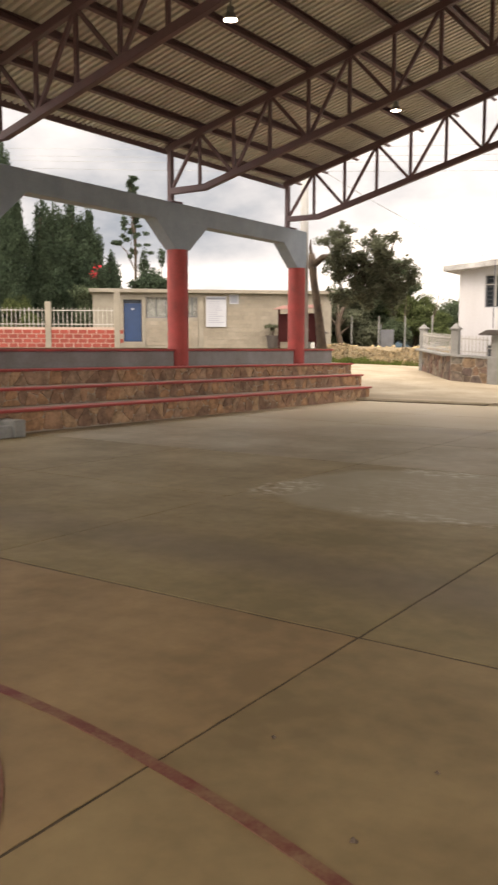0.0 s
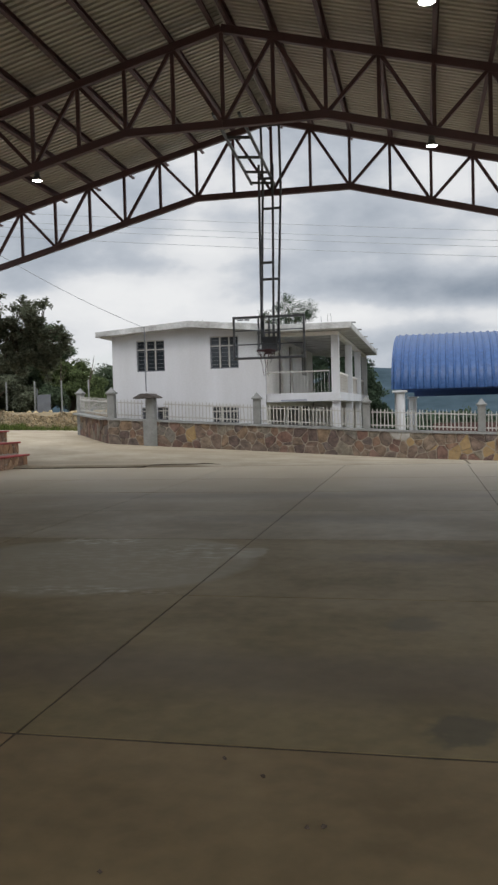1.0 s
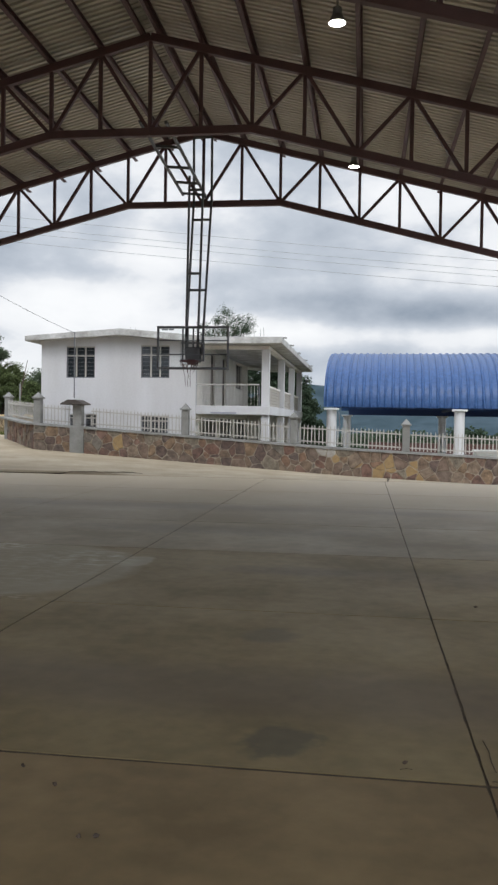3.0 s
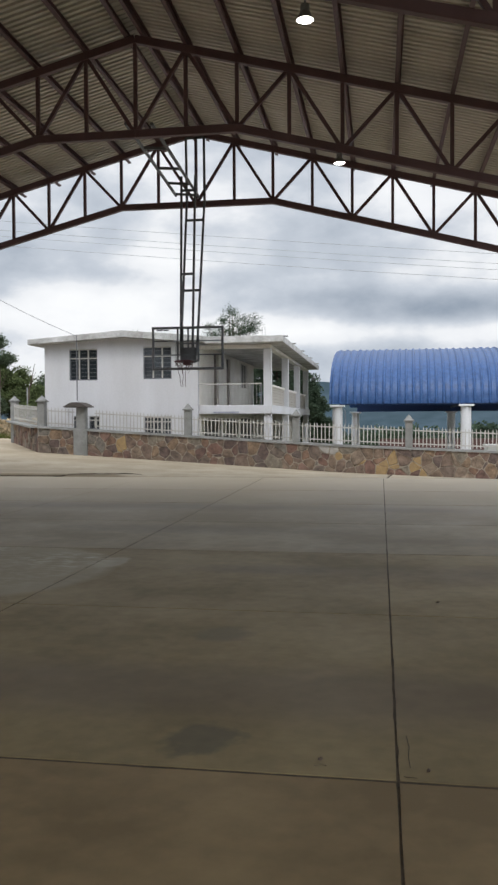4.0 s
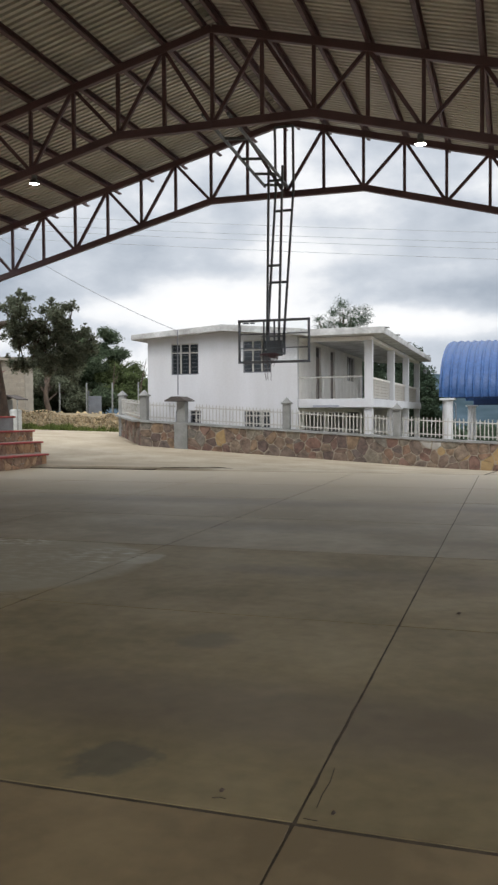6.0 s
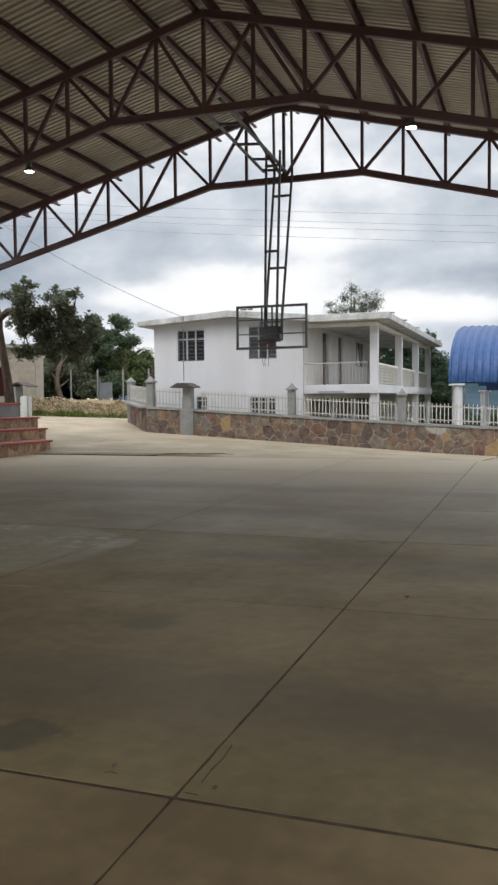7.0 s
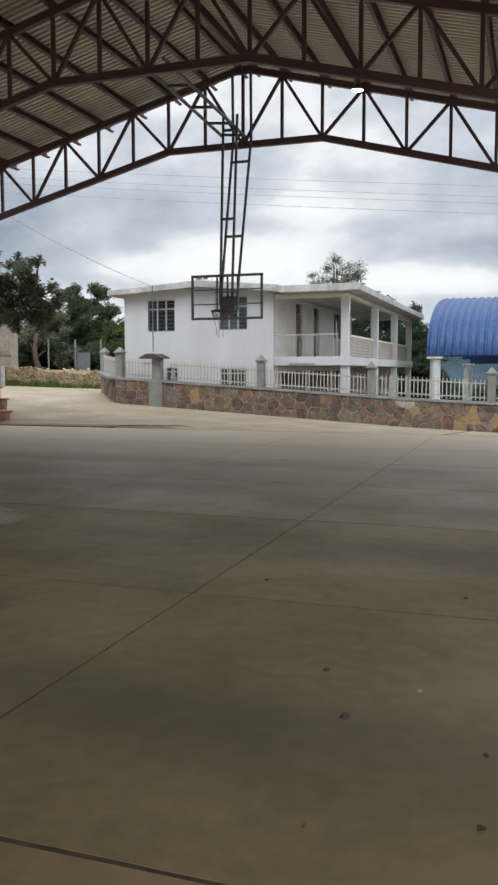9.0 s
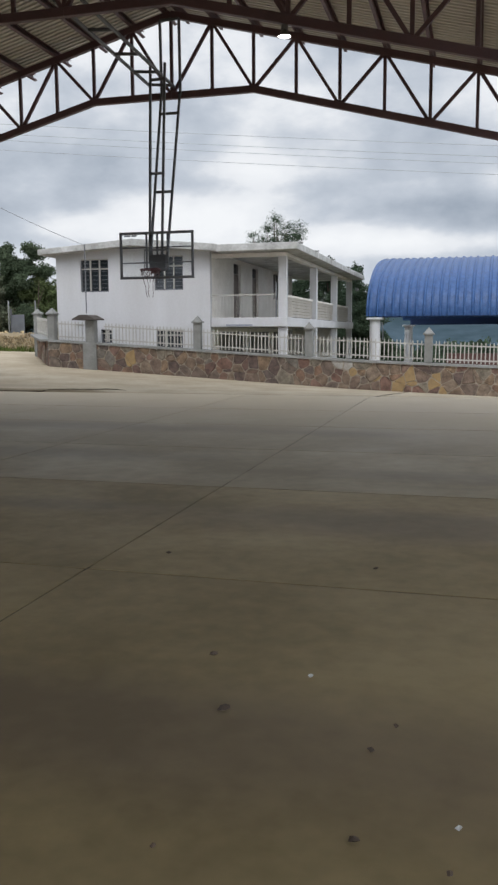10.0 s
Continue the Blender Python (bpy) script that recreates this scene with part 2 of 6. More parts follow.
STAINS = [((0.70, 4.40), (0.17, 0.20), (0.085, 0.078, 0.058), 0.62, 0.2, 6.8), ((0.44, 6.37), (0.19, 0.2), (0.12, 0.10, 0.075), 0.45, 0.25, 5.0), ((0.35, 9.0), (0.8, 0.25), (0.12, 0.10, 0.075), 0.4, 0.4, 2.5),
          ((-1.0, 12.0), (1.6, 0.4), (0.12, 0.105, 0.08), 0.45, 0.5, 1.7), ((-2.5, 15.0), (3.5, 0.5), (0.12, 0.105, 0.08), 0.4, 0.5, 1.2), ((4.0, 11.2), (1.8, 0.3), (0.12, 0.10, 0.075), 0.4, 0.5, 1.5), ((2.2, 14.8), (1.0, 0.35), (0.12, 0.10, 0.075), 0.35, 0.5, 1.5)]
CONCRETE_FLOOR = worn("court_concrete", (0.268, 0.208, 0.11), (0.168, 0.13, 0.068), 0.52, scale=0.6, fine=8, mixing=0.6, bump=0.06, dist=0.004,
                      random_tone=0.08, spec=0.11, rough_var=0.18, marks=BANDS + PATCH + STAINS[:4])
# colour lifted towards the open end in place of reflected sky
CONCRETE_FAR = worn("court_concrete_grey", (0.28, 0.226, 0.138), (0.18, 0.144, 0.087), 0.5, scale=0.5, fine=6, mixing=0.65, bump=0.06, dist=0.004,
                    random_tone=0.10, spec=0.2, rough_var=0.16, marks=STAINS[3:], edge_sheen=(11.5, 21.0, (0.47, 0.395, 0.28), 0.9))
CONCRETE_WARM = worn("court_concrete_tan", (0.288, 0.211, 0.113), (0.182, 0.133, 0.072), 0.55, scale=0.8, fine=6, mixing=0.65, bump=0.06, dist=0.004,
                     random_tone=0.06, spec=0.13, rough_var=0.16)
CONCRETE_RUST = worn("court_concrete_rusty", (0.302, 0.208, 0.112), (0.19, 0.131, 0.071), 0.55, scale=0.8, fine=6, mixing=0.65, bump=0.06, dist=0.004,
                     random_tone=0.06, spec=0.13, rough_var=0.16)
ROAD = worn("pale_road_concrete", (0.385, 0.325, 0.235), (0.27, 0.22, 0.15), 0.8, scale=0.7, fine=7, mixing=0.55, bump=0.1,
            marks=[((-10.2, 23.6), (3.0, 0.55), (0.20, 0.155, 0.10), 0.55, 0.35, 1.4), ((-8.3, 28.5), (1.6, 0.5), (0.24, 0.19, 0.125), 0.5, 0.4, 1.6)])
EARTH = worn("dry_earth", (0.20, 0.15, 0.10), (0.10, 0.11, 0.05), 0.95, scale=0.35, fine=5, mixing=0.7, bump=0.4, dist=0.05)
JOINT = worn("dark_joint", (0.10, 0.073, 0.046), (0.05, 0.038, 0.025), 0.9, scale=5, mixing=0.6, bump=0)
STEEL = worn("maroon_steel_paint", (0.146, 0.080, 0.088), (0.104, 0.064, 0.073), 0.5, scale=3, fine=30, mixing=0.4, bump=0.05)
STEEL_GREY = worn("grey_steel_paint", (0.15, 0.155, 0.17), (0.10, 0.10, 0.11), 0.5, scale=3, fine=30, mixing=0.4, bump=0.05)
SHEET = worn("galvanised_sheet", (0.68, 0.645, 0.59), (0.55, 0.515, 0.465), 0.55, metal=0.0, scale=0.8, fine=12, mixing=0.4, bump=0)
RED_PAINT = worn("red_paint", (0.38, 0.05, 0.045), (0.22, 0.042, 0.038), 0.6, scale=2.2, fine=25, mixing=0.5, bump=0.12)
RED_LINE = worn("worn_red_floor_paint", (0.125, 0.02, 0.018), (0.22, 0.13, 0.075), 0.6, scale=7, fine=60, mixing=0.5, bump=0.02)
GREY_PAINT = worn("grey_painted_concrete", (0.27, 0.315, 0.365), (0.20, 0.235, 0.275), 0.7, scale=1.5, fine=20, mixing=0.4, bump=0.12)
LOW_WALL_GREY = worn("dull_grey_wall_paint", (0.235, 0.235, 0.24), (0.165, 0.155, 0.15), 0.75, scale=1.5, fine=20, mixing=0.5, bump=0.12)
WHITE_WALL = worn("white_plaster", (0.60, 0.60, 0.62), (0.455, 0.45, 0.45), 0.8, scale=0.7, fine=14, mixing=0.32, bump=0.08, streak=True)
ROOF_WHITE = worn("pale_roof_concrete", (0.58, 0.58, 0.57), (0.27, 0.26, 0.245), 0.85, scale=1.7, fine=11, mixing=0.5, bump=0.1)
AWNING = worn("faded_red_tin", (0.28, 0.135, 0.11), (0.20, 0.10, 0.085), 0.7, scale=3, bump=0.05)
BEIGE_SLAT = worn("stained_beige_cement", (0.46, 0.43, 0.38), (0.34, 0.31, 0.27), 0.85, scale=2, fine=18, mixing=0.5, bump=0.1, streak=True)
STAINED_WHITE = worn("stained_white_concrete", (0.80, 0.775, 0.73), (0.55, 0.515, 0.46), 0.85, scale=0.9, fine=9, mixing=0.34, bump=0.1)
DIM_GREY = worn("weathered_grey_cement", (0.25, 0.25, 0.24), (0.16, 0.16, 0.148), 0.85, scale=2.0, fine=18, mixing=0.5, bump=0.2)
MORTAR = worn("grey_mortar", (0.34, 0.295, 0.235), (0.235, 0.20, 0.16), 0.95, scale=5, fine=40, mixing=0.5, bump=0.3)
STONES = stone_palette("wall_stone", [(0.175, 0.125, 0.095), (0.145, 0.09, 0.072), (0.185, 0.125, 0.095), (0.16, 0.12, 0.095), (0.20, 0.125, 0.085),
                                      (0.12, 0.085, 0.072), (0.18, 0.105, 0.08), (0.17, 0.15, 0.125), (0.195, 0.14, 0.10), (0.13, 0.10, 0.085), (0.155, 0.12, 0.095), (0.22, 0.165, 0.12), (0.20, 0.17, 0.13), (0.225, 0.155, 0.10), (0.20, 0.125, 0.095)], dark=0.23)
OCHRE = worn("ochre_stone", (0.34, 0.235, 0.11), (0.24, 0.165, 0.085), 0.85, scale=5, fine=35, mixing=0.5, bump=0.4)
PALE_STONE = worn("pale_grey_stone", (0.42, 0.40, 0.37), (0.28, 0.26, 0.23), 0.85, scale=5, fine=35, mixing=0.5, bump=0.3)
TAN_STONES = stone_palette("tan_stone", [(0.307, 0.181, 0.111), (0.242, 0.141, 0.091), (0.353, 0.228, 0.139), (0.204, 0.123, 0.082), (0.325, 0.186, 0.104), (0.269, 0.176, 0.119)], dark=0.279)
YELLOW_STONES = stone_palette("pale_stone", [(0.521, 0.400, 0.222), (0.446, 0.343, 0.195), (0.557, 0.446, 0.279), (0.390, 0.297, 0.176)])
MORTAR_PALE = worn("pale_earth_mortar", (0.42, 0.35, 0.24), (0.30, 0.25, 0.17), 0.95, scale=4, fine=30, mixing=0.5, bump=0.3)
BLUE_SHEET = worn("blue_sheet_paint", (0.008, 0.038, 0.128), (0.042, 0.098, 0.235), 0.40, scale=5, fine=34, mixing=0.45, bump=0, spec=0.32)
BLUE_DARK = worn("blue_steel", (0.012, 0.034, 0.12), (0.018, 0.04, 0.12), 0.5, bump=0)
WHITE_METAL = worn("white_fence_paint", (0.45, 0.435, 0.40), (0.32, 0.305, 0.275), 0.55, scale=4, fine=30, mixing=0.35, bump=0.05)
DARK_GLASS = material("dark_window_glass", (0.025, 0.03, 0.035), 0.08, 0, 0.6)
# near-black, so the darkness of an unlit room is in the colour
DARK_ROOM = worn("dark_opening", (0.05, 0.045, 0.04), (0.03, 0.03, 0.03), 0.9, bump=0)
BAY_SHADE = worn("bay_shade_paint", (0.16, 0.155, 0.14), (0.09, 0.087, 0.078), 0.8, scale=1.5, mixing=0.5, bump=0.1)
DOOR_WOOD = worn("brown_door", (0.20, 0.165, 0.135), (0.13, 0.105, 0.085), 0.6, scale=4, bump=0.1)
BLOCK = worn("cream_block", (0.285, 0.25, 0.20), (0.215, 0.185, 0.145), 0.9, scale=2, fine=22, mixing=0.5, bump=0.15, random_tone=0.08)
CREAM = worn("cream_cement", (0.27, 0.245, 0.20), (0.20, 0.178, 0.145), 0.9, scale=1.2, fine=16, mixing=0.5, bump=0.15)
BLUE_DOOR = worn("blue_door_paint", (0.02, 0.05, 0.125), (0.017, 0.038, 0.09), 0.5, scale=3, mixing=0.4, bump=0.05)
MAROON = worn("maroon_gate_paint", (0.045, 0.008, 0.008), (0.03, 0.007, 0.007), 0.8, spec=0.12, scale=3, mixing=0.4, bump=0.05)
RED_BLOCK = worn("red_fence_block", (0.27, 0.05, 0.035), (0.20, 0.04, 0.03), 0.8, scale=4, fine=25, mixing=0.4, bump=0.2, random_tone=0.15)
WHITE_JOINT = worn("whitewashed_joint", (0.44, 0.34, 0.29), (0.36, 0.27, 0.22), 0.9, bump=0.1)
CLOTH_WHITE = worn("white_banner", (0.40, 0.415, 0.45), (0.34, 0.35, 0.385), 0.7, scale=1, bump=0)
PRINT_GREY = material("grey_print", (0.27, 0.285, 0.33), 0.8)
PRINT_DARK = material("dark_print", (0.16, 0.17, 0.20), 0.8)
CURTAIN = worn("pale_curtain", (0.42, 0.40, 0.36), (0.25, 0.24, 0.22), 0.9, scale=6, mixing=0.6, bump=0.1)
BARK = worn("brown_bark", (0.12, 0.085, 0.06), (0.06, 0.045, 0.035), 0.95, scale=4, fine=25, mixing=0.6, bump=0.6, dist=0.03)
LEAF = leafy("broad_leaf", (0.115, 0.126, 0.082), (0.17, 0.182, 0.125))
LEAF_DEEP = leafy("deep_leaf", (0.058, 0.082, 0.046), (0.10, 0.125, 0.075))
LEAF_LIGHT = leafy("light_leaf", (0.08, 0.105, 0.042), (0.115, 0.14, 0.058))
CYPRESS = leafy("cypress_leaf", (0.040, 0.063, 0.040), (0.068, 0.095, 0.057))
GRASS = leafy("grass_blade", (0.09, 0.13, 0.03), (0.16, 0.17, 0.06))
FLOWER = leafy("red_flower", (0.5, 0.03, 0.05), (0.6, 0.06, 0.08))
# aerial haze over the distance is put into this blue base colour
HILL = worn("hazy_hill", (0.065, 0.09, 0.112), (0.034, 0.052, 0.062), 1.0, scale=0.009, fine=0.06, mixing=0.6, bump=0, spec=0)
FIELD = worn("far_field", (0.07, 0.095, 0.06), (0.12, 0.12, 0.08), 1.0, scale=0.02, fine=0.3, mixing=0.5, bump=0, spec=0)
REDBRICK = worn("far_red_wall", (0.09, 0.042, 0.036), (0.065, 0.035, 0.03), 0.9, scale=1.0, fine=8, mixing=0.5, bump=0.1)
WIRE = material("grey_wire", (0.30, 0.31, 0.32), 0.6)
LAMP_METAL = worn("lamp_aluminium", (0.30, 0.30, 0.31), (0.2, 0.2, 0.2), 0.4, metal=0.7, bump=0)
RIM_RED = worn("rim_paint", (0.10, 0.03, 0.04), (0.06, 0.025, 0.03), 0.5, bump=0)
NET = material("worn_net_cord", (0.09, 0.06, 0.06), 0.9)
PAD = worn("dark_pad", (0.12, 0.12, 0.13), (0.08, 0.08, 0.09), 0.6, bump=0.05)
POLE_GREY = worn("concrete_pole", (0.46, 0.46, 0.45), (0.36, 0.36, 0.34), 0.85, bump=0.1)
TILE_DARK = worn("dark_roof_tile", (0.085, 0.072, 0.063), (0.05, 0.042, 0.038), 0.8, scale=5, bump=0.2)
PLASTIC_WHITE = worn("white_drum_plastic", (0.46, 0.46, 0.44), (0.36, 0.36, 0.34), 0.5, bump=0)
CLAY = worn("dark_clay_pot", (0.07, 0.06, 0.055), (0.05, 0.04, 0.035), 0.8, bump=0.1)
GLOW = bpy.data.materials.new("lit_lamp_face")
GLOW.use_nodes = True
GLOW.node_tree.nodes["Principled BSDF"].inputs["Emission Color"].default_value = (1.0, 0.97, 0.9, 1)
GLOW.node_tree.nodes["Principled BSDF"].inputs["Emission Strength"].default_value = 14.0
CLEAR = bpy.data.materials.new("clear_board")
CLEAR.use_nodes = True
cb = CLEAR.node_tree.nodes["Principled BSDF"]
cb.inputs["Base Color"].default_value = (0.93, 0.95, 0.95, 1)
cb.inputs["Transmission Weight"].default_value = 1.0
cb.inputs["Roughness"].default_value = 0.03
cb.inputs["IOR"].default_value = 1.03


# ---- mesh helpers ----
def link_mesh(name, bm, mats, parent=None, label="", smooth=False):
    me = bpy.data.meshes.new(name)
    bmesh.ops.recalc_face_normals(bm, faces=bm.faces)
    bm.to_mesh(me)
    bm.free()
    for m in (mats if isinstance(mats, (list, tuple)) else [mats]):
        me.materials.append(m)
    if smooth:
        me.polygons.foreach_set("use_smooth", [True] * len(me.polygons))
    ob = new(name, me)
    if parent is not None:
        ob.parent = parent
    if label:
        ob["label"] = label
    return ob


def part(name, bm, mat, parent, label="", smooth=False):
    return link_mesh(name, bm, mat, parent, label, smooth)


def empty(name, label, category, group="", kind="", at=(0, 0, 0)):
    ob = new(name)
    ob.empty_display_size = 0.2
    ob.location = at
    return tagged(ob, label, category, group, kind)


def add_box(bm, lo, hi, bevel=0.0, m=None):
    vs = [bm.verts.new((x, y, z)) for x in (lo[0], hi[0]) for y in (lo[1], hi[1]) for z in (lo[2], hi[2])]
    fs = [bm.faces.new([vs[i] for i in q]) for q in ((0, 1, 3, 2), (4, 6, 7, 5), (0, 4, 5, 1), (2, 3, 7, 6), (0, 2, 6, 4), (1, 5, 7, 3))]
    if m is not None:
        bmesh.ops.transform(bm, matrix=m, verts=vs)
    if bevel:
        es = list({e for f in fs for e in f.edges})
        bmesh.ops.bevel(bm, geom=es, offset=bevel, segments=1, affect="EDGES", profile=0.5)
    return vs


def box(lo, hi, bevel=0.0):
    bm = bmesh.new()
    add_box(bm, lo, hi, bevel)
    return bm


def add_bar(bm, a, b, w, h, bevel=0.0, up=(0, 0, 1)):
    """A bar of section w (sideways) by h (towards up) from a to b."""
    a, b = Vector(a), Vector(b)
    y = (b - a)
    length = y.length
    y.normalize()
    x = y.cross(Vector(up))
    if x.length < 1e-4:
        x = Vector((1, 0, 0))
    x.normalize()
    z = x.cross(y)
    m = Matrix((x, y, z)).transposed().to_4x4()
    m.translation = a
    return add_box(bm, (-w / 2, 0, -h / 2), (w / 2, length, h / 2), bevel, m)


def bar(a, b, w, h, bevel=0.0, up=(0, 0, 1)):
    bm = bmesh.new()
    add_bar(bm, a, b, w, h, bevel, up)
    return bm


def add_tube(bm, points, radii, sides=10, caps=True):
    rings = []
    pts = [Vector(p) for p in points]
    for i, p in enumerate(pts):
        d = (pts[min(i + 1, len(pts) - 1)] - pts[max(i - 1, 0)]).normalized()
        ref = Vector((0, 0, 1)) if abs(d.z) < 0.95 else Vector((1, 0, 0))
        x = d.cross(ref).normalized()
        y = d.cross(x)
        r = radii[i] if isinstance(radii, (list, tuple)) else radii
        rings.append([bm.verts.new(p + (x * math.cos(2 * math.pi * k / sides) + y * math.sin(2 * math.pi * k / sides)) * r) for k in range(sides)])
    for r0, r1 in zip(rings, rings[1:]):
        for k in range(sides):
            bm.faces.new((r0[k], r0[(k + 1) % sides], r1[(k + 1) % sides], r1[k]))
    if caps:
        bm.faces.new(rings[0][::-1])
        bm.faces.new(rings[-1])
    return rings


def tube(points, radii, sides=10, caps=True):
    bm = bmesh.new()
    add_tube(bm, points, radii, sides, caps)
    return bm


def lathe(profile, sides=20, at=(0, 0, 0)):
    """A turned body from (radius, height) pairs."""
    bm = bmesh.new()
    rings = [[bm.verts.new((at[0] + r * math.cos(2 * math.pi * k / sides), at[1] + r * math.sin(2 * math.pi * k / sides), at[2] + z)) for k in range(sides)] for r, z in profile]
    for r0, r1 in zip(rings, rings[1:]):
        for k in range(sides):
            bm.faces.new((r0[k], r0[(k + 1) % sides], r1[(k + 1) % sides], r1[k]))
    bm.faces.new(rings[0][::-1])
    bm.faces.new(rings[-1])
    return bm


def prism(outline, y0, y1, axis="y"):
    """A flat outline of (a, b) pairs pushed along an axis: y: (x, z); x: (y, z); z: (x, y)."""
    bm = bmesh.new()

    def put(p, c):
        return (p[0], c, p[1]) if axis == "y" else (c, p[0], p[1]) if axis == "x" else (p[0], p[1], c)
    a = [bm.verts.new(put(p, y0)) for p in outline]
    b = [bm.verts.new(put(p, y1)) for p in outline]
    bm.faces.new(a[::-1])
    bm.faces.new(b)
    for i in range(len(a)):
        j = (i + 1) % len(a)
        bm.faces.new((a[i], a[j], b[j], b[i]))
    return bm


def wall_with_holes(u0, u1, z0, z1, holes, thick):
    """A wall in the plane u, z with rectangular openings (u0, u1, z0, z1) that go through its thickness, towards +v."""
    us = sorted({u0, u1, *[h[0] for h in holes], *[h[1] for h in holes]})
    zs = sorted({z0, z1, *[h[2] for h in holes], *[h[3] for h in holes]})
    solid = {}
    for i in range(len(us) - 1):
        for j in range(len(zs) - 1):
            cu, cz = (us[i] + us[i + 1]) / 2, (zs[j] + zs[j + 1]) / 2
            solid[i, j] = not any(h[0] < cu < h[1] and h[2] < cz < h[3] for h in holes)
    bm = bmesh.new()
    cache = {}

    def v(i, j, k):
        if (i, j, k) not in cache:
            cache[i, j, k] = bm.verts.new((us[i], k * thick, zs[j]))
        return cache[i, j, k]
    for (i, j), s in solid.items():
        if not s:
            continue
        for k in (0, 1):
            bm.faces.new((v(i, j, k), v(i + 1, j, k), v(i + 1, j + 1, k), v(i, j + 1, k)))
        for di, dj, e in ((-1, 0, ((i, j), (i, j + 1))), (1, 0, ((i + 1, j), (i + 1, j + 1))), (0, -1, ((i, j), (i + 1, j))), (0, 1, ((i, j + 1), (i + 1, j + 1)))):
            if not solid.get((i + di, j + dj), False):
                (a, b), (c, d) = e
                bm.faces.new((v(a, b, 0), v(c, d, 0), v(c, d, 1), v(a, b, 1)))
    return bm


def on_plane(bm, origin, along, into):
    """Moves a mesh built in u, v, z so that u runs along, v runs into, from origin."""
    a, i = Vector((*along, 0)).normalized(), Vector((*into, 0)).normalized()
    m = Matrix(((a.x, i.x, 0, origin[0]), (a.y, i.y, 0, origin[1]), (0, 0, 1, origin[2]), (0, 0, 0, 1)))
    bmesh.ops.transform(bm, matrix=m, verts=bm.verts)
    return bm


def stone_cells(width, height, cell, rng, flat=0.75):
    """Irregular stone outlines that fill a rectangle."""
    seeds = []
    rows = max(1, round(height / (cell * flat)))
    for r in range(rows):
        cols = max(1, round(width / cell * rng.uniform(0.9, 1.1)))
        for c in range(cols):
            if rows > 1 and rng.random() < 0.2:
                continue
            seeds.append(((c + 0.5 + rng.uniform(-0.42, 0.42) + 0.5 * (r % 2)) * width / cols, (r + 0.5 + rng.uniform(-0.38, 0.38)) * height / rows))
    cells = []
    weight = {q: (cell * rng.uniform(0.0, 0.62)) ** 2 for q in seeds}
    for i, (px, py) in enumerate(seeds):
        poly = [(max(0, px - 3 * cell), 0), (min(width, px + 3 * cell), 0), (min(width, px + 3 * cell), height), (max(0, px - 3 * cell), height)]
        near = sorted((q for k, q in enumerate(seeds) if k != i and abs(q[0] - px) < 4 * cell), key=lambda q: (q[0] - px) ** 2 + (q[1] - py) ** 2)[:18]
        for qx, qy in near:
            nx, ny = qx - px, qy - py
            lim = (qx * qx + qy * qy - px * px - py * py + weight[(px, py)] - weight[(qx, qy)]) / 2
            out = []
            for k in range(len(poly)):
                a, b = poly[k], poly[(k + 1) % len(poly)]
                da, db = a[0] * nx + a[1] * ny - lim, b[0] * nx + b[1] * ny - lim
                if da <= 0:
                    out.append(a)
                if (da < 0) != (db < 0):
                    s = da / (da - db)
                    out.append((a[0] + (b[0] - a[0]) * s, a[1] + (b[1] - a[1]) * s))
            poly = out
            if len(poly) < 3:
                break
        if len(poly) >= 3:
            cells.append(poly)
    return cells


def shrink(poly, gap):
    cx, cy = sum(p[0] for p in poly) / len(poly), sum(p[1] for p in poly) / len(poly)
    out = []
    for x, y in poly:
        d = math.hypot(x - cx, y - cy)
        s = max(0.2, 1 - gap / max(d, 1e-3))
        out.append((cx + (x - cx) * s, cy + (y - cy) * s))
    return out


def round_off(poly, amount):
    """Cuts the corners of an outline."""
    out = []
    for k in range(len(poly)):
        a, p, b = poly[k - 1], poly[k], poly[(k + 1) % len(poly)]
        for q in (a, b):
            d = math.hypot(q[0] - p[0], q[1] - p[1])
            s = min(0.3, amount / max(d, 1e-3))
            out.append((p[0] + (q[0] - p[0]) * s, p[1] + (q[1] - p[1]) * s))
    return out


def stone_mesh(poly, place, proud, rng):
    """One stone: an outline with a worn, chamfered face. place(u, z, out) gives the point in the world."""
    poly = round_off(poly, rng.uniform(0.02, 0.055))
    poly = [(u + rng.uniform(-0.009, 0.009), z + rng.uniform(-0.009, 0.009)) for u, z in poly]
    face = shrink(poly, rng.uniform(0.014, 0.03))
    tilt = (rng.uniform(-0.02, 0.02), rng.uniform(-0.02, 0.02))
    cx, cy = sum(p[0] for p in poly) / len(poly), sum(p[1] for p in poly) / len(poly)
    n = len(poly)
    verts = [place(u, z, -0.03) for u, z in poly] + [place(u, z, proud * 0.55) for u, z in poly]
    verts += [place(u, z, proud + rng.uniform(-0.005, 0.005) + tilt[0] * (u - cx) * 3 + tilt[1] * (z - cy) * 3) for u, z in face]
    faces = [(k, (k + 1) % n, n + (k + 1) % n, n + k) for k in range(n)] + [(n + k, n + (k + 1) % n, 2 * n + (k + 1) % n, 2 * n + k) for k in range(n)]
    faces.append(tuple(range(2 * n, 3 * n)))
    return verts, faces


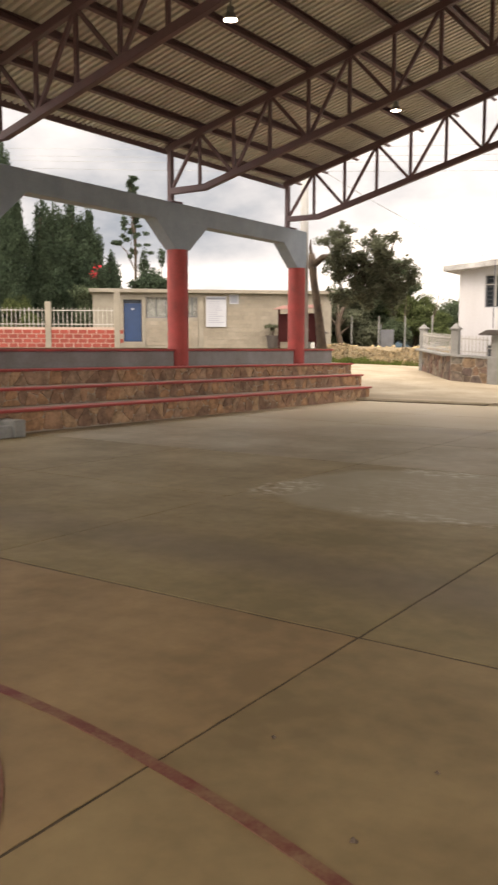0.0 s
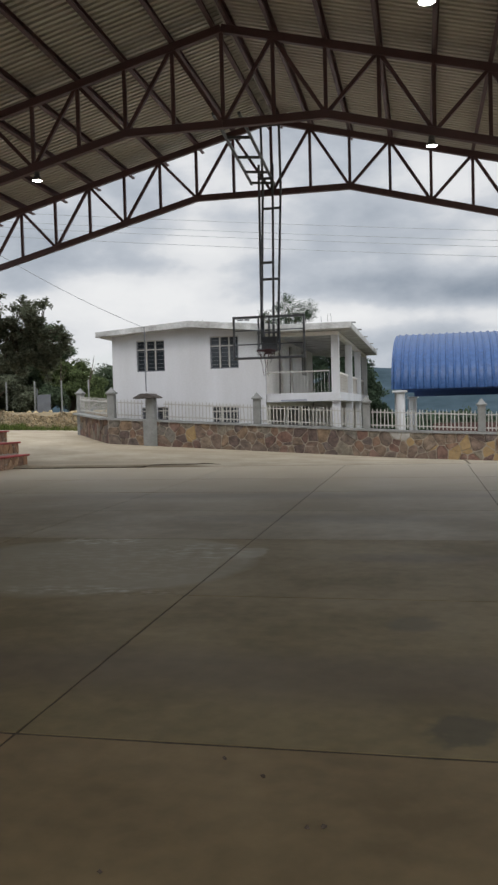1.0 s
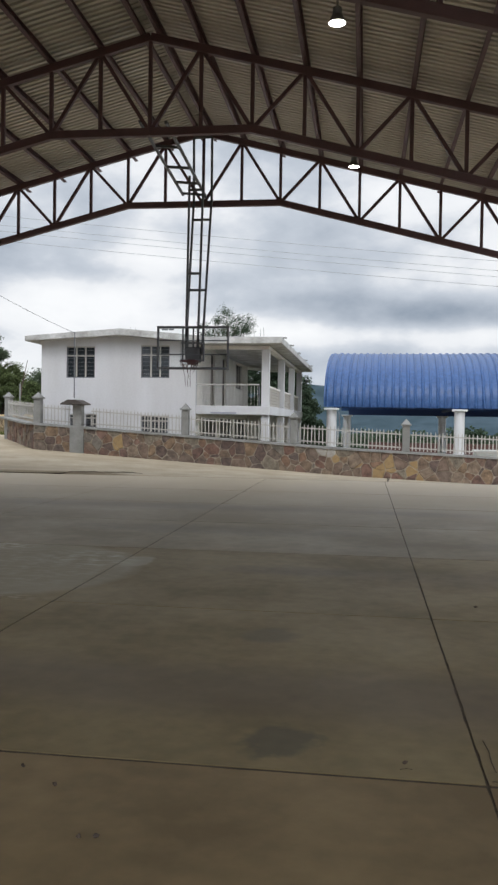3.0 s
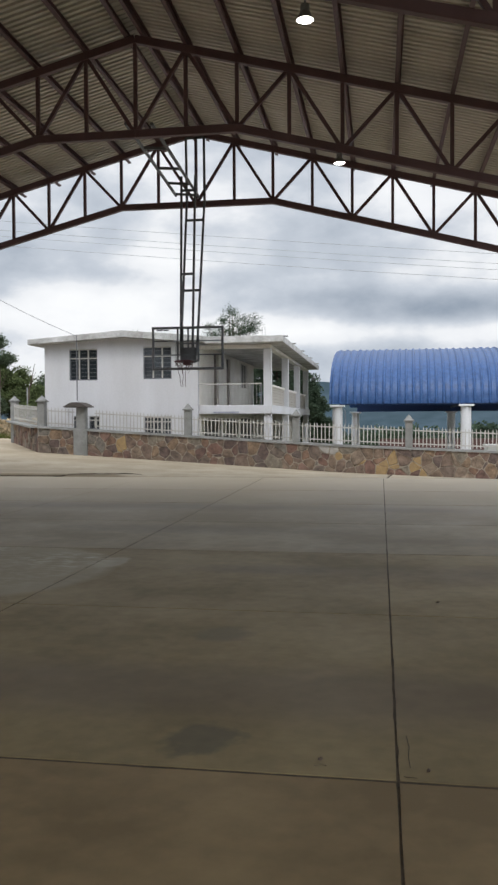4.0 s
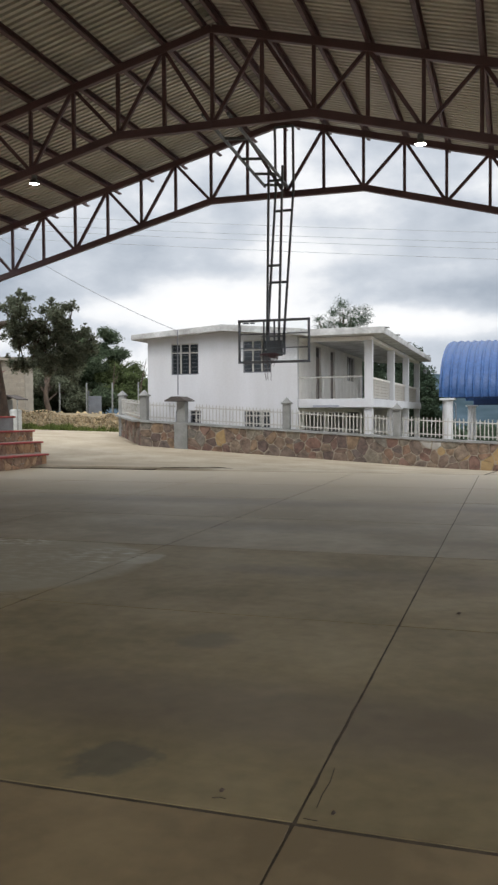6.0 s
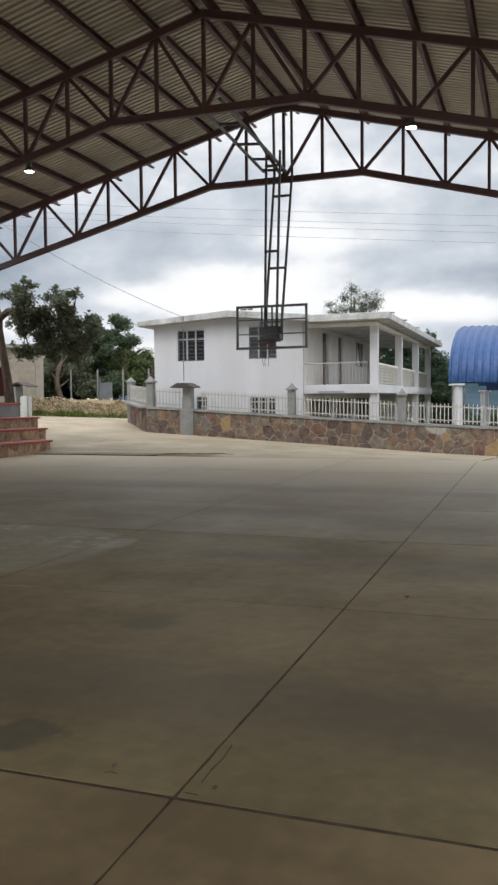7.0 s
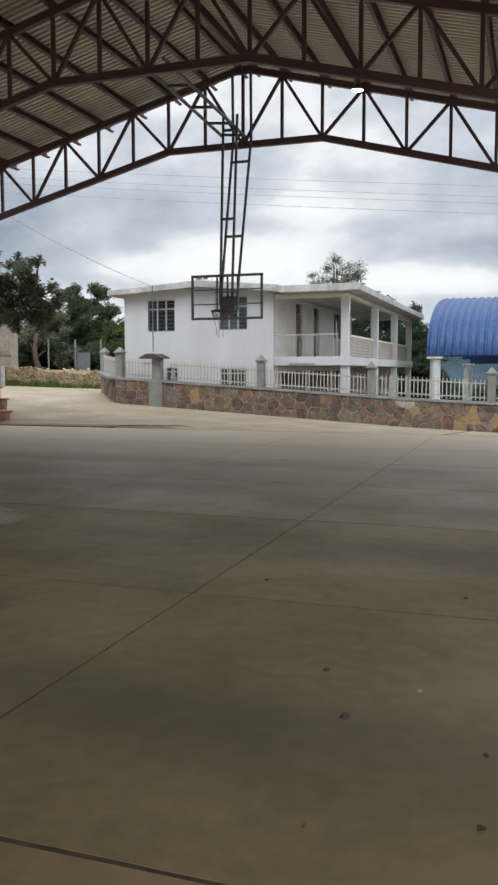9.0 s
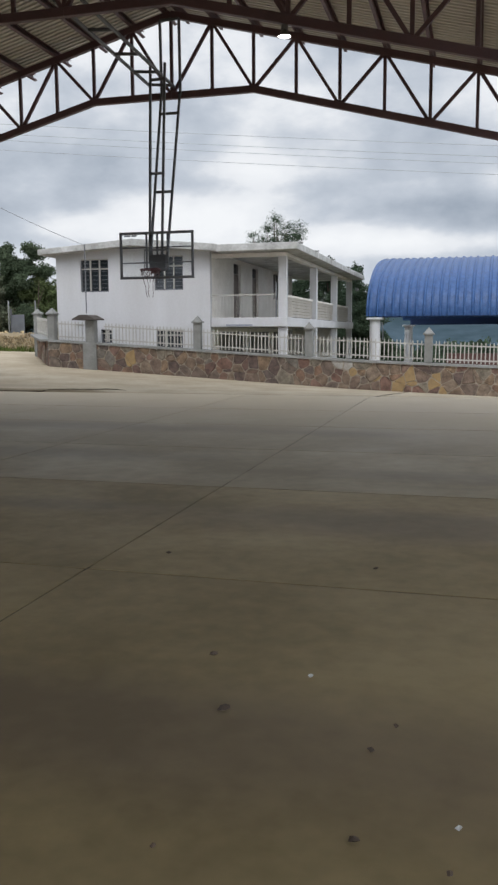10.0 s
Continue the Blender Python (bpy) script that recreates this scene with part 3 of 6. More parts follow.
def stone_pieces(cells, place, parent, mat, rng, gap=0.018, proud=0.03, name="stone", special=None):
    for poly in cells:
        area = abs(sum(poly[k][0] * poly[(k + 1) % len(poly)][1] - poly[(k + 1) % len(poly)][0] * poly[k][1] for k in range(len(poly)))) / 2
        if area < 0.004:
            continue
        verts, faces = stone_mesh(shrink(poly, gap), place, proud * rng.uniform(0.6, 1.4), rng)
        me = bpy.data.meshes.new(name)
        me.from_pydata(verts, [], faces)
        cu, cz = sum(p[0] for p in poly) / len(poly), sum(p[1] for p in poly) / len(poly)
        me.materials.append(special(cu, cz) or mat if special else mat)
        ob = new(name, me)
        ob.parent = parent


def joined_stones(name, cells, place, mat, rng, parent, gap=0.02, proud=0.03):
    vs, fs = [], []
    for poly in cells:
        verts, faces = stone_mesh(shrink(poly, gap), place, proud * rng.uniform(0.6, 1.4), rng)
        fs += [tuple(i + len(vs) for i in f) for f in faces]
        vs += verts
    me = bpy.data.meshes.new(name)
    me.from_pydata(vs, [], fs)
    me.materials.append(mat)
    ob = new(name, me)
    ob.parent = parent
    return tagged(ob, kind="stuff")


def leaf_cloud(name, blobs, count, size, mat, rng, parent, label="", stretch=1.0, hollow=0.55, droop=0.0):
    """A crown of many small folded leaves spread through uneven clumps (x, y, z, rx, ry, rz)."""
    weights = np.array([b[3] * b[4] * b[5] for b in blobs]) ** 0.75
    pick = rng.choice(len(blobs), size=count, p=weights / weights.sum())
    bl = np.array(blobs)[pick]
    d = rng.normal(size=(count, 3))
    d /= np.linalg.norm(d, axis=1)[:, None]
    r = hollow + (1.08 - hollow) * rng.random(count) ** 0.7
    wave = 1 + 0.22 * np.sin(d[:, 0] * 5 + bl[:, 0] * 3) * np.cos(d[:, 2] * 4 + bl[:, 1]) + 0.12 * rng.normal(size=count)
    c = bl[:, :3] + d * bl[:, 3:6] * (r * wave)[:, None]
    a = rng.normal(size=(count, 3))
    a[:, 2] = a[:, 2] * 0.6 - droop
    a /= np.linalg.norm(a, axis=1)[:, None]
    b = np.cross(a, rng.normal(size=(count, 3)))
    b /= np.linalg.norm(b, axis=1)[:, None]
    n = np.cross(a, b)
    s = (size * rng.uniform(0.6, 1.4, count))[:, None]
    v = np.stack([c - a * s * stretch, c + b * s * 0.5 + n * s * 0.15, c + a * s * stretch, c - b * s * 0.5 + n * s * 0.15], axis=1).reshape(-1, 3)
    me = bpy.data.meshes.new(name)
    me.vertices.add(len(v))
    me.vertices.foreach_set("co", v.ravel())
    tri = np.array([[0, 1, 2], [0, 2, 3]])
    loops = (np.arange(count)[:, None, None] * 4 + tri[None]).ravel()
    me.loops.add(len(loops))
    me.loops.foreach_set("vertex_index", loops)
    me.polygons.add(count * 2)
    me.polygons.foreach_set("loop_start", np.arange(count * 2) * 3)
    me.update(calc_edges=True)
    me.materials.append(mat)
    ob = new(name, me)
    ob.parent = parent
    if label:
        ob["label"] = label
    return ob


# ---- the lie of the land ----
EDGE_Y = 22.4        # far edge of the court
WALL_Y = 30.4        # front of the stone boundary wall


def road_z(x):
    return -0.358 - 0.0625 * max(x, -30) if x < 0.19 else -0.37 - 0.04 * (x - 0.19) if x < 20 else -1.16


def ease(a, b, v):
    s = min(1, max(0, (v - a) / (b - a)))
    return s * s * (3 - 2 * s)


def ground_z(x, y):
    lip = 0.055 * (1 - ease(-6.2, -5.0, x)) - 0.015 * ease(-6.0, -4.6, x)
    far = road_z(x)
    if x > 7.6:
        lip = -0.015 - 0.03 * (x - 7.6) if x < 20 else -0.4
    if y < EDGE_Y:
        return -0.09 if -13.9 < x < 7.8 else lip - 0.1
    if y < WALL_Y:
        return lip + (far - lip) * (y - EDGE_Y) / (WALL_Y - EDGE_Y)
    return far - 1.4 * ease(52, 75, y) - 6 * ease(75, 160, y) - 24 * ease(160, 420, y)


def build_ground():
    xs = sorted({*[-700, -420, -260, -160, -100, -70, -50, -38, -30, -26, -22, -19, -16, -14.5, -13.95, -13.85, -12, -11, -10, -9, -8, -7, -6.4, -6, -5.6, -5.2, -4.8, -4, -3, -2, -1, 0, 1, 2, 4, 6, 7.7, 7.85, 9, 12, 16, 20, 30, 45, 70, 110, 180, 300, 450, 700]})
    ys = sorted({*[-500, -250, -120, -60, -30, -14, 0, 12, 20, 22.39, 22.41, 23, 24, 25, 26, 27, 28, 29, 30, 30.4, 31, 33, 36, 40, 45, 50, 56, 64, 75, 90, 110, 140, 180, 240, 320, 420, 600, 900, 1400]})
    bm = bmesh.new()
    grid = [[bm.verts.new((x, y, ground_z(x, y))) for y in ys] for x in xs]
    for i in range(len(xs) - 1):
        for j in range(len(ys) - 1):
            f = bm.faces.new((grid[i][j], grid[i + 1][j], grid[i + 1][j + 1], grid[i][j + 1]))
            cx, cy = (xs[i] + xs[i + 1]) / 2, (ys[j] + ys[j + 1]) / 2
            on_road = -30 < cx < 30 and EDGE_Y - 3 < cy < 31.5 or -24 < cx < -12 and cy < 42 and cy > 22
            f.material_index = 0 if on_road else 2 if cy > 70 or abs(cx) > 60 else 1
    ob = link_mesh("ground", bm, [ROAD, EARTH, FIELD], smooth=True)
    tagged(ob, "pale concrete road and bare ground sloping away past the court", "ground", kind="structure")


build_ground()


def build_terrace():
    """The higher ground behind the seating, with the plot of the block building."""
    outline = [(-13.95, -30), (-13.95, 25.0), (-13.9, 25.22), (-14.0, 25.9), (-17.5, 27.8), (-23.0, 34.2), (-23.2, 35.2), (-21.4, 36.45), (-14.7, 41.5), (-14.2, 44), (-26, 90), (-110, 90), (-110, -30)]
    bm = prism(outline, -0.2, 1.55, "z")
    ob = link_mesh("terrace", bm, EARTH)
    tagged(ob, "raised earth bank behind the seating steps", "ground", kind="structure")


build_terrace()


# ---- the hall's roof: trusses, purlins, sheets, lamps ----
RIDGE_X, PANEL, TRUSS_YS = -3.30, 1.036, [22.36, 16.81, 10.75, 4.85, -1.05, -6.95]


FLAT_Z, KINK, END_K = 7.315, 8.85, 9.91   # flat middle of the bottom chord; where its slope ends; the end post


def chord_bottom(k):
    k = abs(k)
    return FLAT_Z if k <= 2 else FLAT_Z - 0.2665 * (min(k, KINK) - 2)


def chord_top(k):
    return 9.20 - 0.265 * abs(k)


def build_truss():
    t = empty("roof_truss", "maroon painted steel roof truss spanning the covered court", "truss", group="roof trusses")
    X = lambda k: k * PANEL
    for s in (-1, 1):
        part("bottom_chord", bar((0 if s < 0 else 0.0, 0, FLAT_Z), (s * X(2) + s * 0.03, 0, FLAT_Z), 0.13, 0.16, 0.012), STEEL, t)
        part("bottom_chord", bar((s * X(2), 0, FLAT_Z), (s * X(KINK), 0, chord_bottom(9)), 0.13, 0.16, 0.012), STEEL, t)
        part("bottom_chord", bar((s * X(KINK) - s * 0.05, 0, chord_bottom(9)), (s * X(END_K), 0, chord_bottom(9) + 0.01), 0.128, 0.156, 0.012), STEEL, t)
        part("top_chord", bar((0, 0, chord_top(0)), (s * X(END_K + 0.12), 0, chord_top(END_K + 0.12)), 0.13, 0.16, 0.012), STEEL, t)
    for k in range(-9, 10):
        part("upright", bar((X(k), 0, chord_bottom(k)), (X(k), 0, chord_top(k)), 0.075, 0.075, 0.006, up=(0, 1, 0)), STEEL, t)
    for s in (-1, 1):
        part("end_post", bar((s * X(END_K), 0, 5.23), (s * X(END_K), 0, chord_top(END_K)), 0.13, 0.13, 0.008, up=(0, 1, 0)), STEEL, t)
        part("base_plate", box((s * X(END_K) - 0.24, -0.2, 5.205), (s * X(END_K) + 0.24, 0.2, 5.235), 0.004), STEEL, t)
        for k in range(0, 9, 2):
            for j in (k - 1, k + 1):
                if j == -1 and s < 0:
                    continue
                jj = 1 if j == -1 else j
                ss = -s if j == -1 else s
                if k == 0:
                    if j == 1:
                        part("diagonal", bar((0, 0, FLAT_Z), (ss * X(1), 0, chord_top(1)), 0.075, 0.075, 0.006, up=(0, 1, 0)), STEEL, t)
                    continue
                part("diagonal", bar((s * X(k), 0, chord_bottom(k)), (s * X(jj), 0, chord_top(jj)), 0.075, 0.075, 0.006, up=(0, 1, 0)), STEEL, t)
        part("diagonal", bar((s * X(END_K), 0, chord_bottom(9)), (s * X(9), 0, chord_top(9)), 0.075, 0.075, 0.006, up=(0, 1, 0)), STEEL, t)
    return t


truss = build_truss()
truss.location = (RIDGE_X, TRUSS_YS[0], 0)
for ty in TRUSS_YS[1:]:
    copy_thing(truss, pose(RIDGE_X, ty, 0))

ROOF_Y0, ROOF_Y1 = TRUSS_YS[-1] - 0.7, TRUSS_YS[0] + 0.60


def build_purlin():
    """A cold-rolled channel purlin along y, opening sideways."""
    outline = [(-0.04, 0), (0.04, 0), (0.04, 0.03), (0.034, 0.03), (0.034, 0.006), (-0.034, 0.006), (-0.034, 0.164), (0.034, 0.164), (0.034, 0.14), (0.04, 0.14), (0.04, 0.17), (-0.04, 0.17)]
    ob = link_mesh("purlin", prism(outline, ROOF_Y0 + 0.05, ROOF_Y1 + 0.22), STEEL)
    return tagged(ob, "maroon steel channel purlin under the roof sheet", "purlin", group="roof purlins")


purlin = build_purlin()
first = True
for k in list(range(-9, 0)) + list(range(1, 10)) + [-END_K, END_K, -0.16, 0.16]:
    m = pose(RIDGE_X + k * PANEL, 0, chord_top(k) + 0.085, 0, math.copysign(14.35, k), 0)
    if first:
        purlin.matrix_basis = m
        first = False
    else:
        copy_thing(purlin, m)


def build_sheet(side):
    """Corrugated roof sheet: the waves run down the slope."""
    k0, k1 = 0.02, END_K + 0.55
    pitch, deep = 0.165, 0.095
    n = int((ROOF_Y1 + 0.15 - ROOF_Y0) / pitch)
    prof = [(0.0, 0), (0.46, 0), (0.54, 1), (0.88, 1), (0.96, 0)]
    ys = [(ROOF_Y0 + (i + f) * pitch, h * deep) for i in range(n) for f, h in prof]
    vs, fs = [], []
    for y, h in ys:
        for k in (k0, k1):
            for up in (0.0, 0.012):
                vs.append((RIDGE_X + side * k * PANEL, y, chord_top(k) + 0.262 + h + up))
    for i in range(len(ys) - 1):
        a, b = 4 * i, 4 * i + 4
        fs += [(a, b, b + 2, a + 2), (a + 1, a + 3, b + 3, b + 1)]
        fs += [(a + 2, b + 2, b + 3, a + 3), (a, a + 1, b + 1, b)]
    e = 4 * (len(ys) - 1)
    fs += [(0, 2, 3, 1), (e, e + 1, e + 3, e + 2)]
    me = bpy.data.meshes.new("roof_sheet")
    me.from_pydata(vs, [], fs)
    me.materials.append(SHEET)
    ob = new("ceiling", me)
    tagged(ob, "corrugated galvanised roof sheeting on steel purlins", "roof", kind="structure")


build_sheet(-1)
build_sheet(1)
for s in (-1, 1):
    k = END_K + 0.55
    z = chord_top(k) + 0.26
    trim = link_mesh("eave_trim", box((RIDGE_X + s * k * PANEL - 0.02, ROOF_Y0, z - 0.11), (RIDGE_X + s * k * PANEL + 0.02, ROOF_Y1 + 0.14, z + 0.06), 0.006), STEEL)
    tagged(trim, "flat steel trim along the roof eave", "trim", kind="structure")
ridge = link_mesh("ridge_cap", prism([(-0.32, 9.40), (0, 9.485), (0.32, 9.40), (0.32, 9.41), (0, 9.497), (-0.32, 9.41)], ROOF_Y0, ROOF_Y1 + 0.12), SHEET)
ridge.location = (RIDGE_X, 0, 0)
tagged(ridge, "folded metal ridge cap of the court roof", "roof", kind="structure")


def build_high_bay():
    t = empty("high_bay_lamp", "lit bell-shaped aluminium high bay lamp hung under a truss", "lamp", group="high bay lamps")
    part("hanger", tube([(0, 0, 0.36), (0, 0, 0.17)], 0.015, 8), LAMP_METAL, t)
    part("driver_box", lathe([(0.03, 0.19), (0.055, 0.185), (0.06, 0.11), (0.045, 0.10)], 16), LAMP_METAL, t, smooth=False)
    part("reflector", lathe([(0.045, 0.11), (0.065, 0.095), (0.09, 0.04), (0.113, 0.0), (0.109, -0.004), (0.085, 0.03), (0.056, 0.09)], 28), LAMP_METAL, t, smooth=True)
    part("lens", lathe([(0.0005, 0.012), (0.055, 0.010), (0.103, 0.006), (0.103, 0.001), (0.055, -0.010), (0.0005, -0.015)], 28), GLOW, t, "glowing white lamp lens")
    return t


lamp = build_high_bay()
first = True
for ty in TRUSS_YS[1:]:
    for s in (-1, 1):
        m = pose(RIDGE_X + s * (3.94 if ty > 12 else 3.82) * PANEL, ty, chord_bottom(4) - (0.26 if ty > 12 else 0.34))
        if first:
            lamp.matrix_basis = m
            first = False
        else:
            copy_thing(lamp, m)

# ---- columns and edge beams ----
COL_X = -13.57
COL_R = 0.27
COLUMN_YS = [22.93, 17.06, 10.95, 4.9, -1.05, -6.95]


def build_column(end):
    """Round red shaft with a grey flared head; at the hall's end the head flares to one side only."""
    t = empty("concrete_column", "round red-painted concrete column with a grey flared head", "column", group="hall columns")
    part("shaft", lathe([(COL_R, 0.0), (COL_R, 4.06)], 28), RED_PAINT, t, smooth=False)
    far = 0.27 if end else 1.05
    outline = [(-0.27, 4.06), (far if end else 0.27, 4.06), (far, 4.74), (far, 4.82), (-1.05, 4.82), (-1.05, 4.74)]
    bm = prism(outline, -0.197, 0.197, "x")
    bmesh.ops.bevel(bm, geom=bm.edges[:], offset=0.012, segments=1, affect="EDGES")
    part("capital", bm, GREY_PAINT, t)
    return t


for side in (-1, 1):
    cx = COL_X if side < 0 else 2 * RIDGE_X - COL_X
    base = None
    for i, ty in enumerate(TRUSS_YS):
        m = pose(cx, COLUMN_YS[i], 0)
        if i == 0:
            c = build_column(True)
            c.matrix_basis = m
        elif i == 1:
            base = build_column(False)
            base.matrix_basis = m
        else:
            copy_thing(base, m)
    beam = link_mesh("edge_beam", box((cx - 0.2, TRUSS_YS[-1] - 0.4, 4.74), (cx + 0.2, COLUMN_YS[0] + 0.27, 5.205), 0.015), GREY_PAINT)
    tagged(beam, "long grey-painted concrete beam on the hall columns", "beam", kind="structure")


# ---- hanging basketball hoop ----
def build_hoop():
    t = empty("basketball_hoop", "framed clear backboard with a torn net on a hanging steel lattice", "hoop")
    cx, by = -3.23, 20.93
    y1, y2 = TRUSS_YS[0], TRUSS_YS[1]

    def ladder(tops, bottoms, rungs, w=0.055):
        for a, b in zip(tops, bottoms):
            part("hanger_leg", bar(a, b, w, w, 0.005, up=(0, 1, 0)), STEEL_GREY, t)
        for f in rungs:
            p, q = [Vector(a).lerp(Vector(b), f) for a, b in zip(tops, bottoms)]
            part("rung", bar(p, q, 0.05, 0.06, 0.004), STEEL_GREY, t)
    ladder([(-3.55, y1 - 0.1, 9.05), (-3.06, y1 - 0.1, 9.05)], [(-3.53, y1 - 0.1, 7.3), (-3.05, y1 - 0.1, 7.3)], [0.0], 0.06)
    ladder([(-3.53, y1 - 0.1, 7.45), (-3.05, y1 - 0.1, 7.45)], [(-3.44, by + 0.12, 3.2), (-3.02, by + 0.12, 3.2)], [0.145, 0.60, 0.97])
    ladder([(-3.46, y1 - 1.0, 7.78), (-3.10, y1 - 1.0, 7.78)], [(-3.42, by + 0.06, 3.2), (-3.12, by + 0.06, 3.2)], [0.08, 0.55, 0.98])
    ladder([(-3.52, y2 + 0.02, 7.56), (-2.98, y2 + 0.02, 7.52)], [(-3.84, y1 - 0.05, 7.56), (-3.22, y1 - 0.05, 7.50)], [0.28, 0.55, 0.78, 0.97], 0.06)
    for px in (-0.27, -0.14, 0.0, 0.13, 0.26):
        part("back_bar", bar((cx + px, by + 0.06, 3.9), (cx + px, by + 0.06, 3.02), 0.04, 0.04, 0.003, up=(0, 1, 0)), STEEL_GREY, t)
    z0, z1, w = 2.845, 3.875, 0.925
    frame_part = part("board_frame", bar((cx - w, by, z1), (cx + w, by, z1), 0.06, 0.06, 0.006), STEEL_GREY, t)
    part("frame_side", bar((cx - w, by, z0), (cx + w, by, z0), 0.06, 0.06, 0.006), STEEL_GREY, frame_part)
    for s in (-1, 1):
        part("frame_side", bar((cx + s * (w - 0.03), by, z0 + 0.03), (cx + s * (w - 0.03), by, z1 - 0.03), 0.055, 0.055, 0.006, up=(0, 1, 0)), STEEL_GREY, frame_part)
    for f in (0.34, 0.68):
        part("frame_rail", bar((cx - w + 0.06, by + 0.03, z0 + f * (z1 - z0)), (cx + w - 0.06, by + 0.03, z0 + f * (z1 - z0)), 0.03, 0.03, 0.003), STEEL_GREY, frame_part)
    pane = part("clear_pane", box((cx - w + 0.058, by - 0.012, z0 + 0.032), (cx + w - 0.058, by - 0.004, z1 - 0.032)), CLEAR, t, "clear acrylic backboard sheet")
    pane.visible_shadow = False
    for a, b in (((-0.30, 3.05), (0.30, 3.05)), ((-0.30, 3.48), (0.30, 3.48)), ((-0.30, 3.05), (-0.30, 3.48)), ((0.30, 3.05), (0.30, 3.48))):
        part("target_line", bar((cx + a[0], by - 0.016, a[1]), (cx + b[0], by - 0.016, b[1]), 0.004, 0.045, 0, up=(0, 1, 0)) if a[0] == b[0] else bar((cx + a[0], by - 0.016, a[1]), (cx + b[0], by - 0.016, b[1]), 0.004, 0.045), STEEL_GREY, t)
    part("rim_mount", box((cx - 0.2, by + 0.02, 3.0), (cx + 0.2, by + 0.16, 3.38), 0.02), PAD, t, "dark spring box behind the board")
    part("rim_plate", box((cx - 0.09, by - 0.16, 2.93), (cx + 0.09, by - 0.018, 3.06), 0.01), RIM_RED, t)
    ring = [(cx + 0.235 * math.cos(a), by - 0.40 + 0.235 * math.sin(a), 3.0) for a in [2 * math.pi * i / 28 for i in range(29)]]
    part("rim", tube(ring, 0.014, 8, False), RIM_RED, t, "dull red steel rim")
    rng = random.Random(4)
    bm = bmesh.new()
    for i in range(12):
        a = 2 * math.pi * i / 12
        p = Vector((cx + 0.23 * math.cos(a), by - 0.40 + 0.23 * math.sin(a), 2.99))
        pts = [p]
        long = 0.62 if i in (8, 9, 3) else rng.uniform(0.12, 0.3)
        for k in range(1, 6):
            pts.append(Vector((p.x + (cx - p.x) * 0.11 * k + rng.uniform(-0.02, 0.02), p.y + (by - 0.4 - p.y) * 0.11 * k, p.z - long * k / 5)))
        add_tube(bm, pts, 0.007, 4, False)
        q = Vector((cx + 0.21 * math.cos(a + 0.52), by - 0.40 + 0.21 * math.sin(a + 0.52), 2.87))
        add_tube(bm, [pts[0], q], 0.006, 4, False)
    part("net", bm, NET, t, "torn hanging net cords")
    for i, (px, wide) in enumerate(((-0.72, 0.16), (-0.55, 0.13))):
        part("print_bar", box((cx + px - wide / 2, by - 0.018, 3.80), (cx + px + wide / 2, by - 0.0135, 3.835)), PRINT_DARK, t)
    return t


build_hoop()


# ---- seating steps ----
STEP_RNG = random.Random(11)
STEP_Y0 = 4.0


def tier_x(y, i):
    return -11.35 + 0.033 * (y - 16) - 0.80 * i


def tier_z(y, i):
    return (0.416, 0.76, 1.10)[i] - 0.004 * (y - 16)


TIER_END = [23.25, 24.2, 24.95]


